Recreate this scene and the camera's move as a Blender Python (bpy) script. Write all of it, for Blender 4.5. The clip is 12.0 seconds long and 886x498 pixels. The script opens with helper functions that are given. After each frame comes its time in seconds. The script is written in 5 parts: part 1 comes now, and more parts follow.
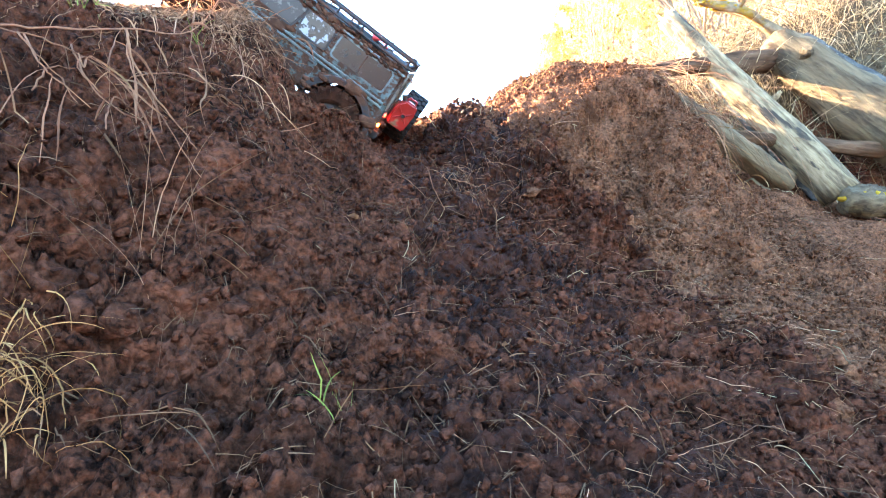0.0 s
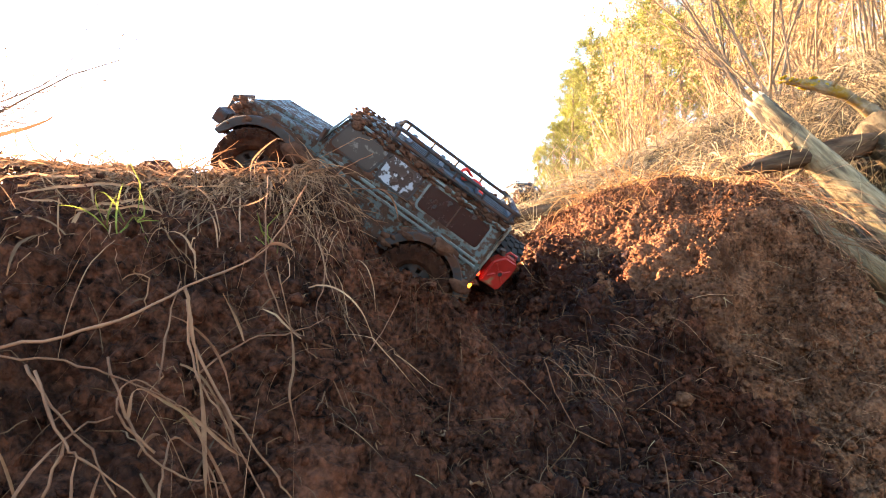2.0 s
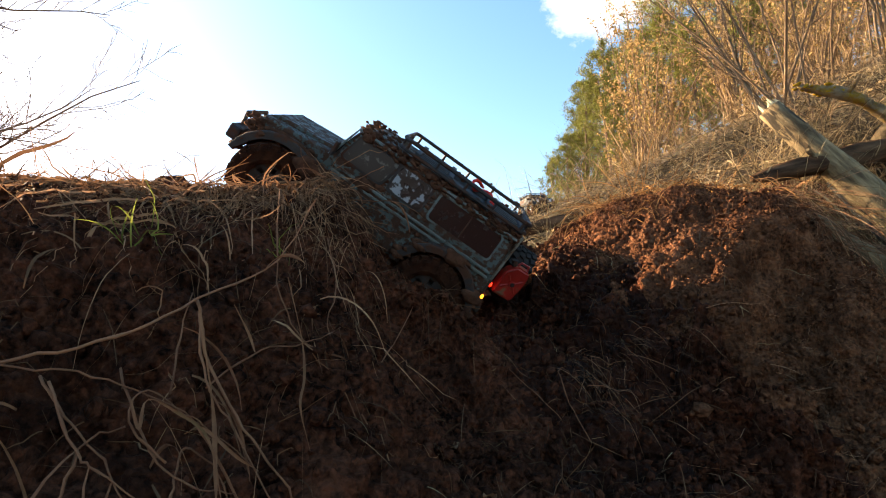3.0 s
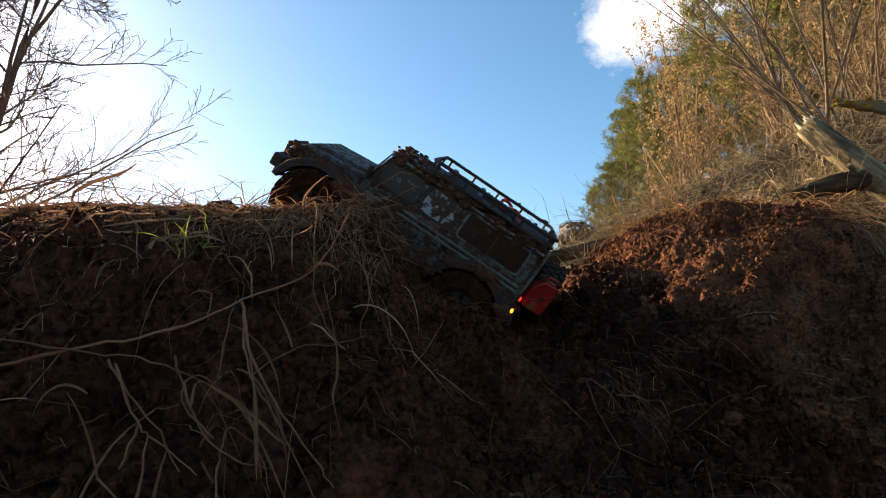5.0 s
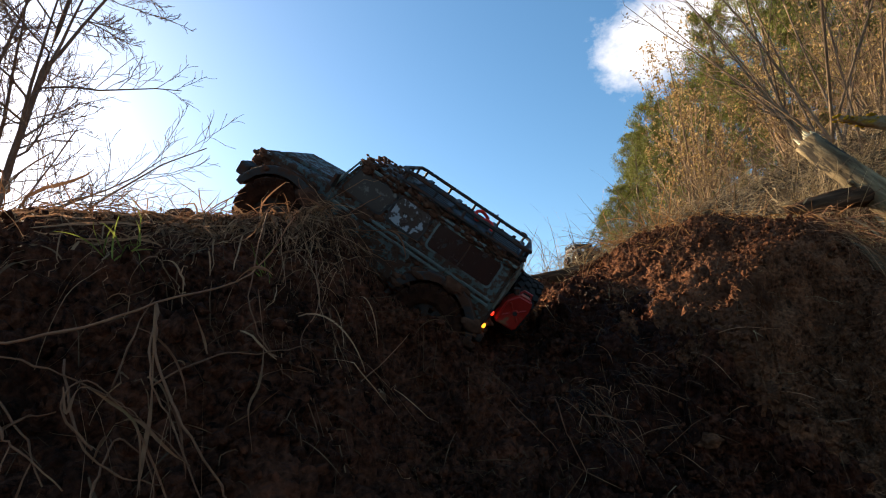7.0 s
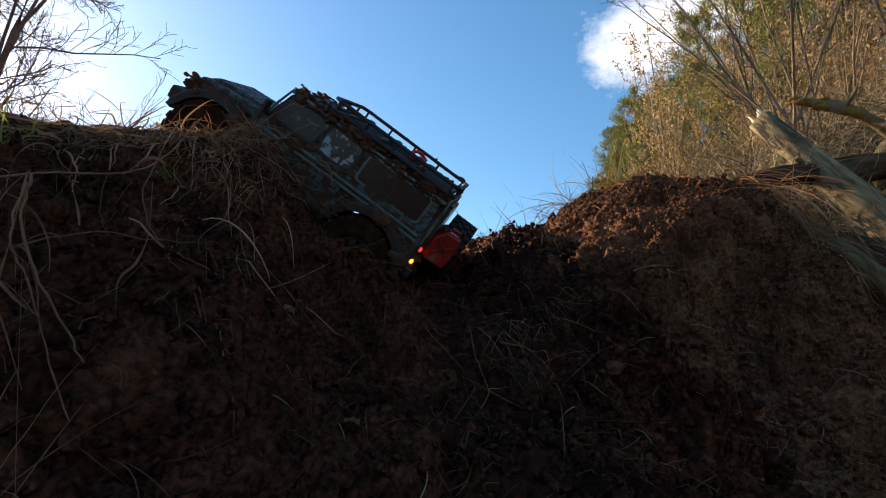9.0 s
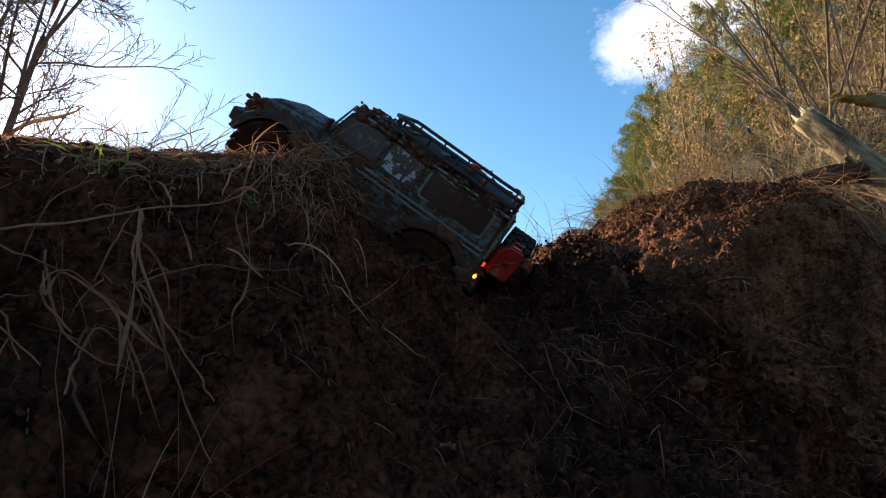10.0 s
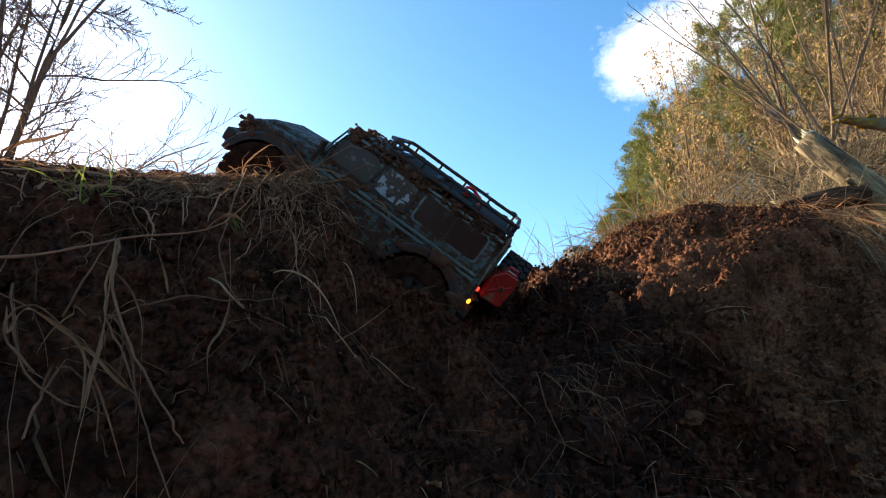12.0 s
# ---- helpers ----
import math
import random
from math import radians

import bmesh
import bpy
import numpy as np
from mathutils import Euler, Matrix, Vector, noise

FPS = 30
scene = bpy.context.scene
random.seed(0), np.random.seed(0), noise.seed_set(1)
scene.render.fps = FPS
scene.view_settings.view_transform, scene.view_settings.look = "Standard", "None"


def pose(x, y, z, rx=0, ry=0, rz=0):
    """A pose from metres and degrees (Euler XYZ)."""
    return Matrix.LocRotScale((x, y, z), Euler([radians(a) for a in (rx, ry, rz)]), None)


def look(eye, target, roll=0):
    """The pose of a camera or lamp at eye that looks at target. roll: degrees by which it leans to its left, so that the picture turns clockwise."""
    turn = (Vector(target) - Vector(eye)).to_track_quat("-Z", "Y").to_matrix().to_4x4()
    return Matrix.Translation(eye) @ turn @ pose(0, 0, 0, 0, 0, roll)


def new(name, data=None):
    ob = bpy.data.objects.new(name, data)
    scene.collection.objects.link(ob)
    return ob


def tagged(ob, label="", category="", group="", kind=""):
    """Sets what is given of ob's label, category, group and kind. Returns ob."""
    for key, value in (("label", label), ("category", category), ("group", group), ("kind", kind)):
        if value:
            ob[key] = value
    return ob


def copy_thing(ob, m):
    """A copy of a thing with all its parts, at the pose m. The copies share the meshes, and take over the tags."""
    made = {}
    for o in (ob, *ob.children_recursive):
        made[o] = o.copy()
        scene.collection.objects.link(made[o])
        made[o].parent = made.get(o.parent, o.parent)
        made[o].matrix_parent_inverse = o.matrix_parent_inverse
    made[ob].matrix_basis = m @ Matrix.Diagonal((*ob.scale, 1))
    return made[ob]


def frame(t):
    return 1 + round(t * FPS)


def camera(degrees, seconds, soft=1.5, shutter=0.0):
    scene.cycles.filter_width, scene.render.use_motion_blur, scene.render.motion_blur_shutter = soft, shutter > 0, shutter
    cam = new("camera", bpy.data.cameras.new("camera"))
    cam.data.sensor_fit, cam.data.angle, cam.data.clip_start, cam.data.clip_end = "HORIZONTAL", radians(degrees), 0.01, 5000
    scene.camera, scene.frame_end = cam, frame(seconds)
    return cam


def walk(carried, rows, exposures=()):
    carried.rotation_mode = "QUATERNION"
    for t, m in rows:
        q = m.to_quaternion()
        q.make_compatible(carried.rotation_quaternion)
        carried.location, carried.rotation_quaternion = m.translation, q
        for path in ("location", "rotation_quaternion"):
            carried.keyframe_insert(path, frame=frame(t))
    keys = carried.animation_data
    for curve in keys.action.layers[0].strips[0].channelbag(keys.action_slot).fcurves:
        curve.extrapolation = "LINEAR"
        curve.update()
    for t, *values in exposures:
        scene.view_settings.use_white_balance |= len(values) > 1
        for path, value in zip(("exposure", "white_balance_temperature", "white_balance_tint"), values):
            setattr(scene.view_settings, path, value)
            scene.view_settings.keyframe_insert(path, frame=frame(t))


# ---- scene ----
cam = camera(77.0, 12.0, soft=1.1)
PATH = [
    (0, (0.152, -0.101, 0.349), (-0.075, 1.884, 0.448), -2.0),
    (0.3, (0.124, -0.010, 0.444), (-0.112, 1.974, 0.545), -1.5),
    (0.5, (0.103, 0.044, 0.506), (-0.134, 2.027, 0.609), -1.2),
    (1, (0.038, 0.079, 0.572), (-0.218, 2.055, 0.739), -1.8),
    (1.5, (-0.026, 0.063, 0.588), (-0.295, 2.035, 0.789), -1.7),
    (2, (-0.034, 0.101, 0.672), (-0.312, 2.072, 0.871), -1.7),
    (2.5, (-0.043, 0.100, 0.677), (-0.332, 2.067, 0.891), -1.8),
    (3, (-0.029, 0.102, 0.668), (-0.356, 2.059, 0.916), -2.2),
    (3.2, (-0.010, 0.108, 0.665), (-0.348, 2.063, 0.917), -2.0),
    (4.8, (-0.003, 0.059, 0.629), (-0.461, 1.973, 0.988), -2.5),
    (5, (-0.001, 0.067, 0.631), (-0.466, 1.977, 1.0), -2.6),
    (5.5, (0.034, 0.106, 0.632), (-0.446, 2.007, 1.03), -2.3),
    (6, (0.028, 0.105, 0.633), (-0.462, 1.998, 1.053), -2.3),
    (6.5, (0.026, 0.103, 0.625), (-0.469, 1.99, 1.064), -2.2),
    (6.7, (0.039, 0.116, 0.619), (-0.461, 1.999, 1.072), -2.1),
    (8.3, (0.112, 0.157, 0.587), (-0.336, 2.055, 1.031), -1.6),
    (8.5, (0.117, 0.174, 0.571), (-0.32, 2.077, 1.006), -1.2),
    (9, (0.15, 0.173, 0.517), (-0.284, 2.082, 0.926), -0.0),
    (9.5, (0.106, 0.166, 0.534), (-0.349, 2.071, 0.94), -0.3),
    (10, (0.066, 0.151, 0.543), (-0.424, 2.045, 0.957), -0.9),
    (10.5, (0.071, 0.167, 0.557), (-0.431, 2.052, 0.996), -0.4),
    (11, (0.085, 0.17, 0.559), (-0.411, 2.054, 1.009), 0.2),
    (11.5, (0.084, 0.167, 0.563), (-0.409, 2.051, 1.02), -0.1),
    (12, (0.079, 0.167, 0.564), (-0.417, 2.048, 1.028), -0.3),
]
EXPOSURES = [(0, 5.60, 6400, 24), (0.5, 5.85, 6800, 28), (1.0, 5.58, 7200, 31), (1.6, 4.97, 7700, 32), (2.0, 4.43, 7900, 30), (2.5, 3.38, 7900, 25), (3.0, 2.68, 7600, 21), (5.0, 1.93, 6900, 17), (6.5, 1.83, 6700, 16), (8.5, 1.70, 6250, 14), (10.0, 1.93, 6150, 13), (12, 2.23, 6050, 12)]
walk(cam, [(t, look(eye, target, roll)) for t, eye, target, roll in PATH], EXPOSURES)

# ---- sky, sun ----
SUN_DIR = Vector((-0.885, 0.34, 0.365)).normalized()
sun_elev = math.asin(SUN_DIR.z)
sun_azim = math.atan2(SUN_DIR.x, SUN_DIR.y)
world = bpy.data.worlds.new("sky")
scene.world = world
world.use_nodes = True
wn = world.node_tree
wn.nodes.clear()
w_out = wn.nodes.new("ShaderNodeOutputWorld")
w_bg = wn.nodes.new("ShaderNodeBackground")
w_sky = wn.nodes.new("ShaderNodeTexSky")
w_sky.sky_type = "NISHITA"
w_sky.sun_disc = False
w_sky.sun_elevation = sun_elev
w_sky.sun_rotation = sun_azim
w_sky.air_density = 1.0
w_sky.dust_density = 0.9
w_sky.ozone_density = 3.0
w_bg.inputs["Strength"].default_value = 0.066
w_tone = wn.nodes.new("ShaderNodeHueSaturation")
w_tone.inputs["Hue"].default_value = 0.487
w_tone.inputs["Saturation"].default_value = 1.15
wn.links.new(w_sky.outputs[0], w_tone.inputs["Color"])
wn.links.new(w_tone.outputs[0], w_bg.inputs[0])
wn.links.new(w_bg.outputs[0], w_out.inputs[0])

sun_data = bpy.data.lights.new("sun", "SUN")
sun_data.energy = 5.0
sun_data.angle = radians(0.6)
sun_data.color = (1.0, 0.88, 0.60)
sun = new("sun", sun_data)
sun.matrix_world = look(SUN_DIR * 50, (0, 0, 0))


# ---- materials ----
def material(name, low, high, scale=20.0, rough=(0.7, 0.95), metal=0.0, bump=0.3, bump_scale=80.0, spots=None, spot_scale=8.0,
             spot_edge=(0.5, 0.6), stretch=(1, 1, 1), island=0.0, single=0.0, translucent=0.0, spot_rough=0.9, coat=0.0, spec=0.1, contrast=0.18, crumbs=0.0):
    """A two-scale noise material: base from low to high, an optional second colour in patches, and a fine bump."""
    m = bpy.data.materials.new(name)
    m.use_nodes = True
    nt = m.node_tree
    nt.nodes.clear()
    add, link = nt.nodes.new, nt.links.new
    out = add("ShaderNodeOutputMaterial")
    bsdf = add("ShaderNodeBsdfPrincipled")
    coord = add("ShaderNodeTexCoord")
    mapping = add("ShaderNodeMapping")
    mapping.inputs["Scale"].default_value = stretch
    link(coord.outputs["Object"], mapping.inputs["Vector"])

    def noise_tex(sc, detail=6.0, roughness=0.6):
        n = add("ShaderNodeTexNoise")
        n.inputs["Scale"].default_value = sc
        n.inputs["Detail"].default_value = detail
        n.inputs["Roughness"].default_value = roughness
        link(mapping.outputs[0], n.inputs["Vector"])
        return n

    fine = noise_tex(scale)
    wide = noise_tex(scale * 0.13, 4.0)
    both = add("ShaderNodeMath")
    both.operation = "MULTIPLY_ADD"
    both.inputs[1].default_value = 0.6
    link(fine.outputs["Fac"], both.inputs[0])
    half = add("ShaderNodeMath")
    half.operation = "MULTIPLY"
    half.inputs[1].default_value = 0.4
    link(wide.outputs["Fac"], half.inputs[0])
    link(half.outputs[0], both.inputs[2])
    ramp = add("ShaderNodeValToRGB")
    ramp.color_ramp.elements[0].position, ramp.color_ramp.elements[1].position = 0.5 - contrast, 0.5 + contrast
    ramp.color_ramp.elements[0].color = (*low, 1)
    ramp.color_ramp.elements[1].color = (*high, 1)
    link(both.outputs[0], ramp.inputs[0])
    colour = ramp.outputs[0]
    rough_ramp = add("ShaderNodeMapRange")
    rough_ramp.inputs["To Min"].default_value, rough_ramp.inputs["To Max"].default_value = rough
    rough_ramp.inputs["From Min"].default_value, rough_ramp.inputs["From Max"].default_value = 0.3, 0.7
    link(wide.outputs["Fac"], rough_ramp.inputs["Value"])
    roughness = rough_ramp.outputs[0]
    if island or single:
        if single:
            info = add("ShaderNodeObjectInfo")
            rnd, amount = info.outputs["Random"], single
        else:
            info = add("ShaderNodeNewGeometry")
            rnd, amount = info.outputs["Random Per Island"], island
        rng = add("ShaderNodeMapRange")
        rng.inputs["To Min"].default_value, rng.inputs["To Max"].default_value = 1 - amount, 1 + amount
        link(rnd, rng.inputs["Value"])
        hsv = add("ShaderNodeHueSaturation")
        link(rng.outputs[0], hsv.inputs["Value"])
        link(colour, hsv.inputs["Color"])
        colour = hsv.outputs[0]
    if spots:
        patch = noise_tex(spot_scale, 8.0, 0.65)
        edge = add("ShaderNodeMapRange")
        edge.inputs["From Min"].default_value, edge.inputs["From Max"].default_value = spot_edge
        link(patch.outputs["Fac"], edge.inputs["Value"])
        mix = add("ShaderNodeMix")
        mix.data_type = "RGBA"
        link(edge.outputs[0], mix.inputs["Factor"])
        link(colour, mix.inputs[6])
        mix.inputs[7].default_value = (*spots, 1)
        colour = mix.outputs[2]
        rmix = add("ShaderNodeMix")
        link(edge.outputs[0], rmix.inputs["Factor"])
        link(roughness, rmix.inputs[2])
        rmix.inputs[3].default_value = spot_rough
        roughness = rmix.outputs[0]
    link(colour, bsdf.inputs["Base Color"])
    link(roughness, bsdf.inputs["Roughness"])
    bsdf.inputs["Metallic"].default_value = metal
    bsdf.inputs["Specular IOR Level"].default_value = spec
    bsdf.inputs["Coat Weight"].default_value = coat
    if bump:
        grain = noise_tex(bump_scale, 8.0, 0.65)
        b = add("ShaderNodeBump")
        b.inputs["Strength"].default_value = bump
        b.inputs["Distance"].default_value = 0.8 / bump_scale
        height = grain.outputs["Fac"]
        if crumbs:
            # round crumbs with sharp gaps between them
            shake = noise_tex(crumbs * 0.8, 3.0)
            moved = add("ShaderNodeVectorMath")
            moved.operation = "MULTIPLY_ADD"
            moved.inputs[1].default_value = (0.9 / crumbs,) * 3
            link(shake.outputs["Color"], moved.inputs[0])
            link(mapping.outputs[0], moved.inputs[2])
            cell = add("ShaderNodeTexVoronoi")
            cell.inputs["Scale"].default_value = crumbs
            link(moved.outputs[0], cell.inputs["Vector"])
            fall = add("ShaderNodeMath")
            fall.operation = "MULTIPLY_ADD"
            fall.inputs[1].default_value = -1.1
            link(cell.outputs["Distance"], fall.inputs[0])
            link(height, fall.inputs[2])
            height = fall.outputs[0]
        link(height, b.inputs["Height"])
        link(b.outputs[0], bsdf.inputs["Normal"])
    shader = bsdf.outputs[0]
    if translucent:
        tr = add("ShaderNodeBsdfTranslucent")
        link(colour, tr.inputs["Color"])
        ms = add("ShaderNodeMixShader")
        ms.inputs[0].default_value = translucent
        link(shader, ms.inputs[1])
        link(tr.outputs[0], ms.inputs[2])
        shader = ms.outputs[0]
    link(shader, out.inputs["Surface"])
    return m


def lamp_material(name, colour, strength):
    m = bpy.data.materials.new(name)
    m.use_nodes = True
    b = m.node_tree.nodes["Principled BSDF"]
    b.inputs["Base Color"].default_value = (*colour, 1)
    b.inputs["Emission Color"].default_value = (*colour, 1)
    b.inputs["Emission Strength"].default_value = strength
    b.inputs["Roughness"].default_value = 0.2
    return m


def glass_material(name, tint, rough, dirt_or_glint, size=14, edge=(0.58, 0.72)):
    return material(name, tint, tuple(c * 1.6 for c in tint), 30, (rough, rough + 0.1), bump=0.0, spots=dirt_or_glint, spot_scale=size, spot_edge=edge, coat=0.0, spec=0.5)


MUD = material("mud", (0.008, 0.0027, 0.0015), (0.145, 0.0475, 0.0245), 110, (0.75, 0.95), bump=1.0, bump_scale=80, crumbs=85,
               spots=(0.020, 0.0076, 0.0043), spot_scale=9.0, spot_edge=(0.50, 0.70), spot_rough=0.7, spec=0.04, contrast=0.12)
# wet mud, with some of the truck's shadow put into its dark colour
WET_SHADED_MUD = material("wet_shaded_mud", (0.008, 0.0025, 0.0014), (0.072, 0.0225, 0.0115), 110, (0.5, 0.8), bump=1.0, bump_scale=80, crumbs=75,
                   spots=(0.010, 0.0037, 0.0022), spot_scale=12.0, spot_edge=(0.52, 0.68), spot_rough=0.45, spec=0.08, contrast=0.15)
# drier copy of the mud, lightened to carry sunlight in its colour
DRY_LIT_EARTH = material("dry_lit_earth", (0.038, 0.0142, 0.007), (0.24, 0.096, 0.047), 140, (0.8, 0.98), bump=1.0, bump_scale=110, crumbs=120,
                     spots=(0.06, 0.022, 0.011), spot_scale=7.0, spot_edge=(0.52, 0.72), spec=0.02, contrast=0.12)
LITTER = material("leaf_litter", (0.02, 0.0125, 0.0062), (0.15, 0.098, 0.05), 150, (0.7, 0.95), bump=1.0, bump_scale=70, crumbs=60,
                  spots=(0.09, 0.045, 0.02), spot_scale=7.0, spot_edge=(0.5, 0.68), contrast=0.2)
STRAW = material("straw", (0.14, 0.088, 0.043), (0.40, 0.28, 0.15), 14, (0.55, 0.8), bump=0.3, bump_scale=200, island=0.85, translucent=0.2)
BANK_STRAW = material("brown_straw", (0.14, 0.062, 0.033), (0.38, 0.20, 0.108), 14, (0.65, 0.9), bump=0.3, bump_scale=200, island=0.6, translucent=0.2, spec=0.0)
RUSTY = material("rusty_straw", (0.20, 0.085, 0.03), (0.46, 0.23, 0.09), 14, (0.65, 0.9), bump=0.2, bump_scale=200, island=0.5, translucent=0.2, spec=0.0)
GOLD_LEAF = material("golden_leaf", (0.17, 0.068, 0.034), (0.36, 0.165, 0.082), 40, (0.6, 0.85), bump=0.3, bump_scale=150, spots=(0.17, 0.09, 0.04), spot_scale=25, spot_edge=(0.55, 0.65), translucent=0.3, spec=0.05)
MOSS = material("yellow_moss", (0.18, 0.10, 0.011), (0.46, 0.27, 0.028), 60, (0.9, 1.0), bump=1.0, bump_scale=120, spec=0.0)
STALK = material("stalk", (0.12, 0.046, 0.024), (0.33, 0.145, 0.075), 26, (0.7, 0.95), bump=0.4, bump_scale=240, single=0.25, translucent=0.15)
ROOT = material("root", (0.05, 0.02, 0.01), (0.17, 0.085, 0.042), 30, (0.7, 0.9), bump=0.4, island=0.4)
STRAW_DARK = material("faded_straw", (0.12, 0.072, 0.036), (0.36, 0.245, 0.13), 14, (0.6, 0.85), bump=0.2, island=0.45, translucent=0.2)
GREEN = material("green_grass", (0.09, 0.10, 0.016), (0.23, 0.22, 0.05), 20, (0.5, 0.7), bump=0.2, island=0.3, translucent=0.3)
BARK_PALE = material("weathered_wood", (0.085, 0.056, 0.03), (0.34, 0.24, 0.128), 55, (0.7, 0.9), bump=1.0, bump_scale=60, stretch=(1, 1, 0.22),
                     spots=(0.055, 0.042, 0.03), spot_scale=20, spot_edge=(0.55, 0.60), contrast=0.11)
BARK_GREY = material("lichen_bark", (0.03, 0.028, 0.026), (0.15, 0.135, 0.11), 40, (0.8, 0.95), bump=1.0, bump_scale=60, spots=(0.30, 0.27, 0.20), spot_scale=18, spot_edge=(0.58, 0.64))
WOOD_RAW = material("raw_wood", (0.52, 0.40, 0.22), (0.70, 0.56, 0.36), 30, (0.6, 0.8), bump=0.5, bump_scale=60, stretch=(1, 1, 0.1))
WOOD_DARK = material("rotten_wood", (0.035, 0.019, 0.012), (0.16, 0.088, 0.05), 30, (0.9, 1.0), spec=0.0, bump=1.0, bump_scale=60, stretch=(1, 1, 0.15), contrast=0.12)
OLD_WOOD = material("old_yellow_wood", (0.06, 0.041, 0.023), (0.22, 0.152, 0.082), 40, (0.8, 0.95), bump=1.0, bump_scale=60, stretch=(1, 1, 0.18), spots=(0.06, 0.04, 0.024), spot_scale=16, spot_edge=(0.53, 0.63), contrast=0.15)
MOSSY = material("mossy_wood", (0.11, 0.075, 0.042), (0.30, 0.21, 0.12), 40, (0.8, 0.95), bump=1.0, bump_scale=60,
                 spots=(0.24, 0.135, 0.018), spot_scale=12, spot_edge=(0.50, 0.58))
BARK = material("tree_bark", (0.085, 0.05, 0.038), (0.21, 0.14, 0.10), 10, (0.75, 0.95), bump=0.6, bump_scale=40)
BARK_SHRUB = material("shrub_bark", (0.085, 0.050, 0.028), (0.25, 0.158, 0.09), 12, (0.6, 0.85), bump=0.4, bump_scale=60, island=0.3)
NEEDLES = material("pine_needles", (0.035, 0.048, 0.012), (0.23, 0.22, 0.052), 3, (0.5, 0.7), bump=0.0, island=0.45, translucent=0.25)
DRY_LEAF = material("dry_leaves", (0.21, 0.13, 0.05), (0.39, 0.255, 0.105), 3, (0.6, 0.8), bump=0.0, island=0.4, translucent=0.35)

PAINT = material("muddy_paint", (0.038, 0.052, 0.050), (0.095, 0.122, 0.114), 18, (0.4, 0.65), bump=0.8, bump_scale=160,
                 spots=(0.062, 0.028, 0.016), spot_scale=75, spot_edge=(0.45, 0.52), coat=0.0, spec=0.3)
PAINT_REAR = material("muddy_grey_paint", (0.11, 0.10, 0.08), (0.18, 0.16, 0.13), 40, (0.4, 0.6), bump=0.2, bump_scale=200,
                      spots=(0.06, 0.022, 0.011), spot_scale=24, spot_edge=(0.52, 0.6))
# light window frame colour; on gutter and ribs it paints thin highlights
PAINT_EDGE = material("light_edge_paint", (0.06, 0.078, 0.075), (0.14, 0.172, 0.162), 40, (0.35, 0.6), bump=0.3, bump_scale=200,
                      spots=(0.055, 0.022, 0.011), spot_scale=30, spot_edge=(0.5, 0.58), spec=0.4)
BLACK = material("black_plastic", (0.012, 0.011, 0.011), (0.035, 0.03, 0.028), 40, (0.45, 0.75), bump=0.3, bump_scale=220, spec=0.3,
                 spots=(0.06, 0.022, 0.011), spot_scale=26, spot_edge=(0.48, 0.58))
RUBBER = material("tyre_rubber", (0.014, 0.013, 0.013), (0.035, 0.032, 0.03), 50, (0.7, 0.95), bump=0.4, bump_scale=200,
                  spots=(0.055, 0.02, 0.01), spot_scale=22, spot_edge=(0.58, 0.66))
RUBBER_MUD = material("mud_caked_rubber", (0.014, 0.0048, 0.0026), (0.07, 0.025, 0.012), 50, (0.8, 0.98), bump=0.9, bump_scale=120)
CAKED_MUD = material("caked_mud", (0.028, 0.0115, 0.0068), (0.14, 0.060, 0.034), 60, (0.8, 0.98), bump=1.0, bump_scale=160)
CREAM = material("cream_rim", (0.58, 0.53, 0.42), (0.74, 0.69, 0.58), 40, (0.35, 0.55), bump=0.1, spots=(0.2, 0.13, 0.085), spot_scale=40, spot_edge=(0.6, 0.7))
RED = material("red_plastic", (0.19, 0.009, 0.006), (0.32, 0.017, 0.010), 20, (0.35, 0.5), bump=0.15, spots=(0.16, 0.07, 0.035), spot_scale=26, spot_edge=(0.58, 0.66), spec=0.4)
RED_CORD = material("red_cord", (0.55, 0.025, 0.02), (0.75, 0.06, 0.04), 60, (0.5, 0.7), bump=0.4, bump_scale=300)
GREY_PANEL = material("blue_grey_panel", (0.03, 0.036, 0.041), (0.065, 0.076, 0.085), 30, (0.6, 0.8), bump=0.2, spots=(0.12, 0.075, 0.05), spot_scale=24, spot_edge=(0.58, 0.66))
WINDOW = glass_material("dusty_window", (0.003, 0.0033, 0.0042), 0.2, (0.018, 0.011, 0.008), 60, (0.60, 0.68))
# the pale patches are broken sky reflections painted on the dark door pane
WINDOW_GLINT = glass_material("sky_glint_window", (0.014, 0.013, 0.012), 0.22, (0.24, 0.26, 0.28), 30, (0.53, 0.55))
# brown mud smear; its paler patches are painted broken reflections
WINDOW_MUD_GLINT = glass_material("mud_and_glint_window", (0.014, 0.009, 0.0065), 0.4, (0.11, 0.10, 0.088), 38, (0.56, 0.60))
STEEL = material("chrome_steel", (0.35, 0.35, 0.36), (0.6, 0.6, 0.6), 40, (0.25, 0.45), metal=0.9, bump=0.1)
LAMP_RED = lamp_material("lit_red_lens", (1.0, 0.03, 0.01), 0.7)
LAMP_AMBER = lamp_material("lit_amber_lens", (1.0, 0.35, 0.02), 0.8)


# ---- mesh helpers ----
def part(name, bm, mat, parent=None, label="", smooth=False):
    me = bpy.data.meshes.new(name)
    bmesh.ops.recalc_face_normals(bm, faces=bm.faces)
    bm.to_mesh(me)
    bm.free()
    me.materials.append(mat)
    if smooth:
        me.polygons.foreach_set("use_smooth", [True] * len(me.polygons))
    ob = new(name, me)
    if parent is not None:
        ob.parent = parent
    if label:
        tagged(ob, label)
    return ob


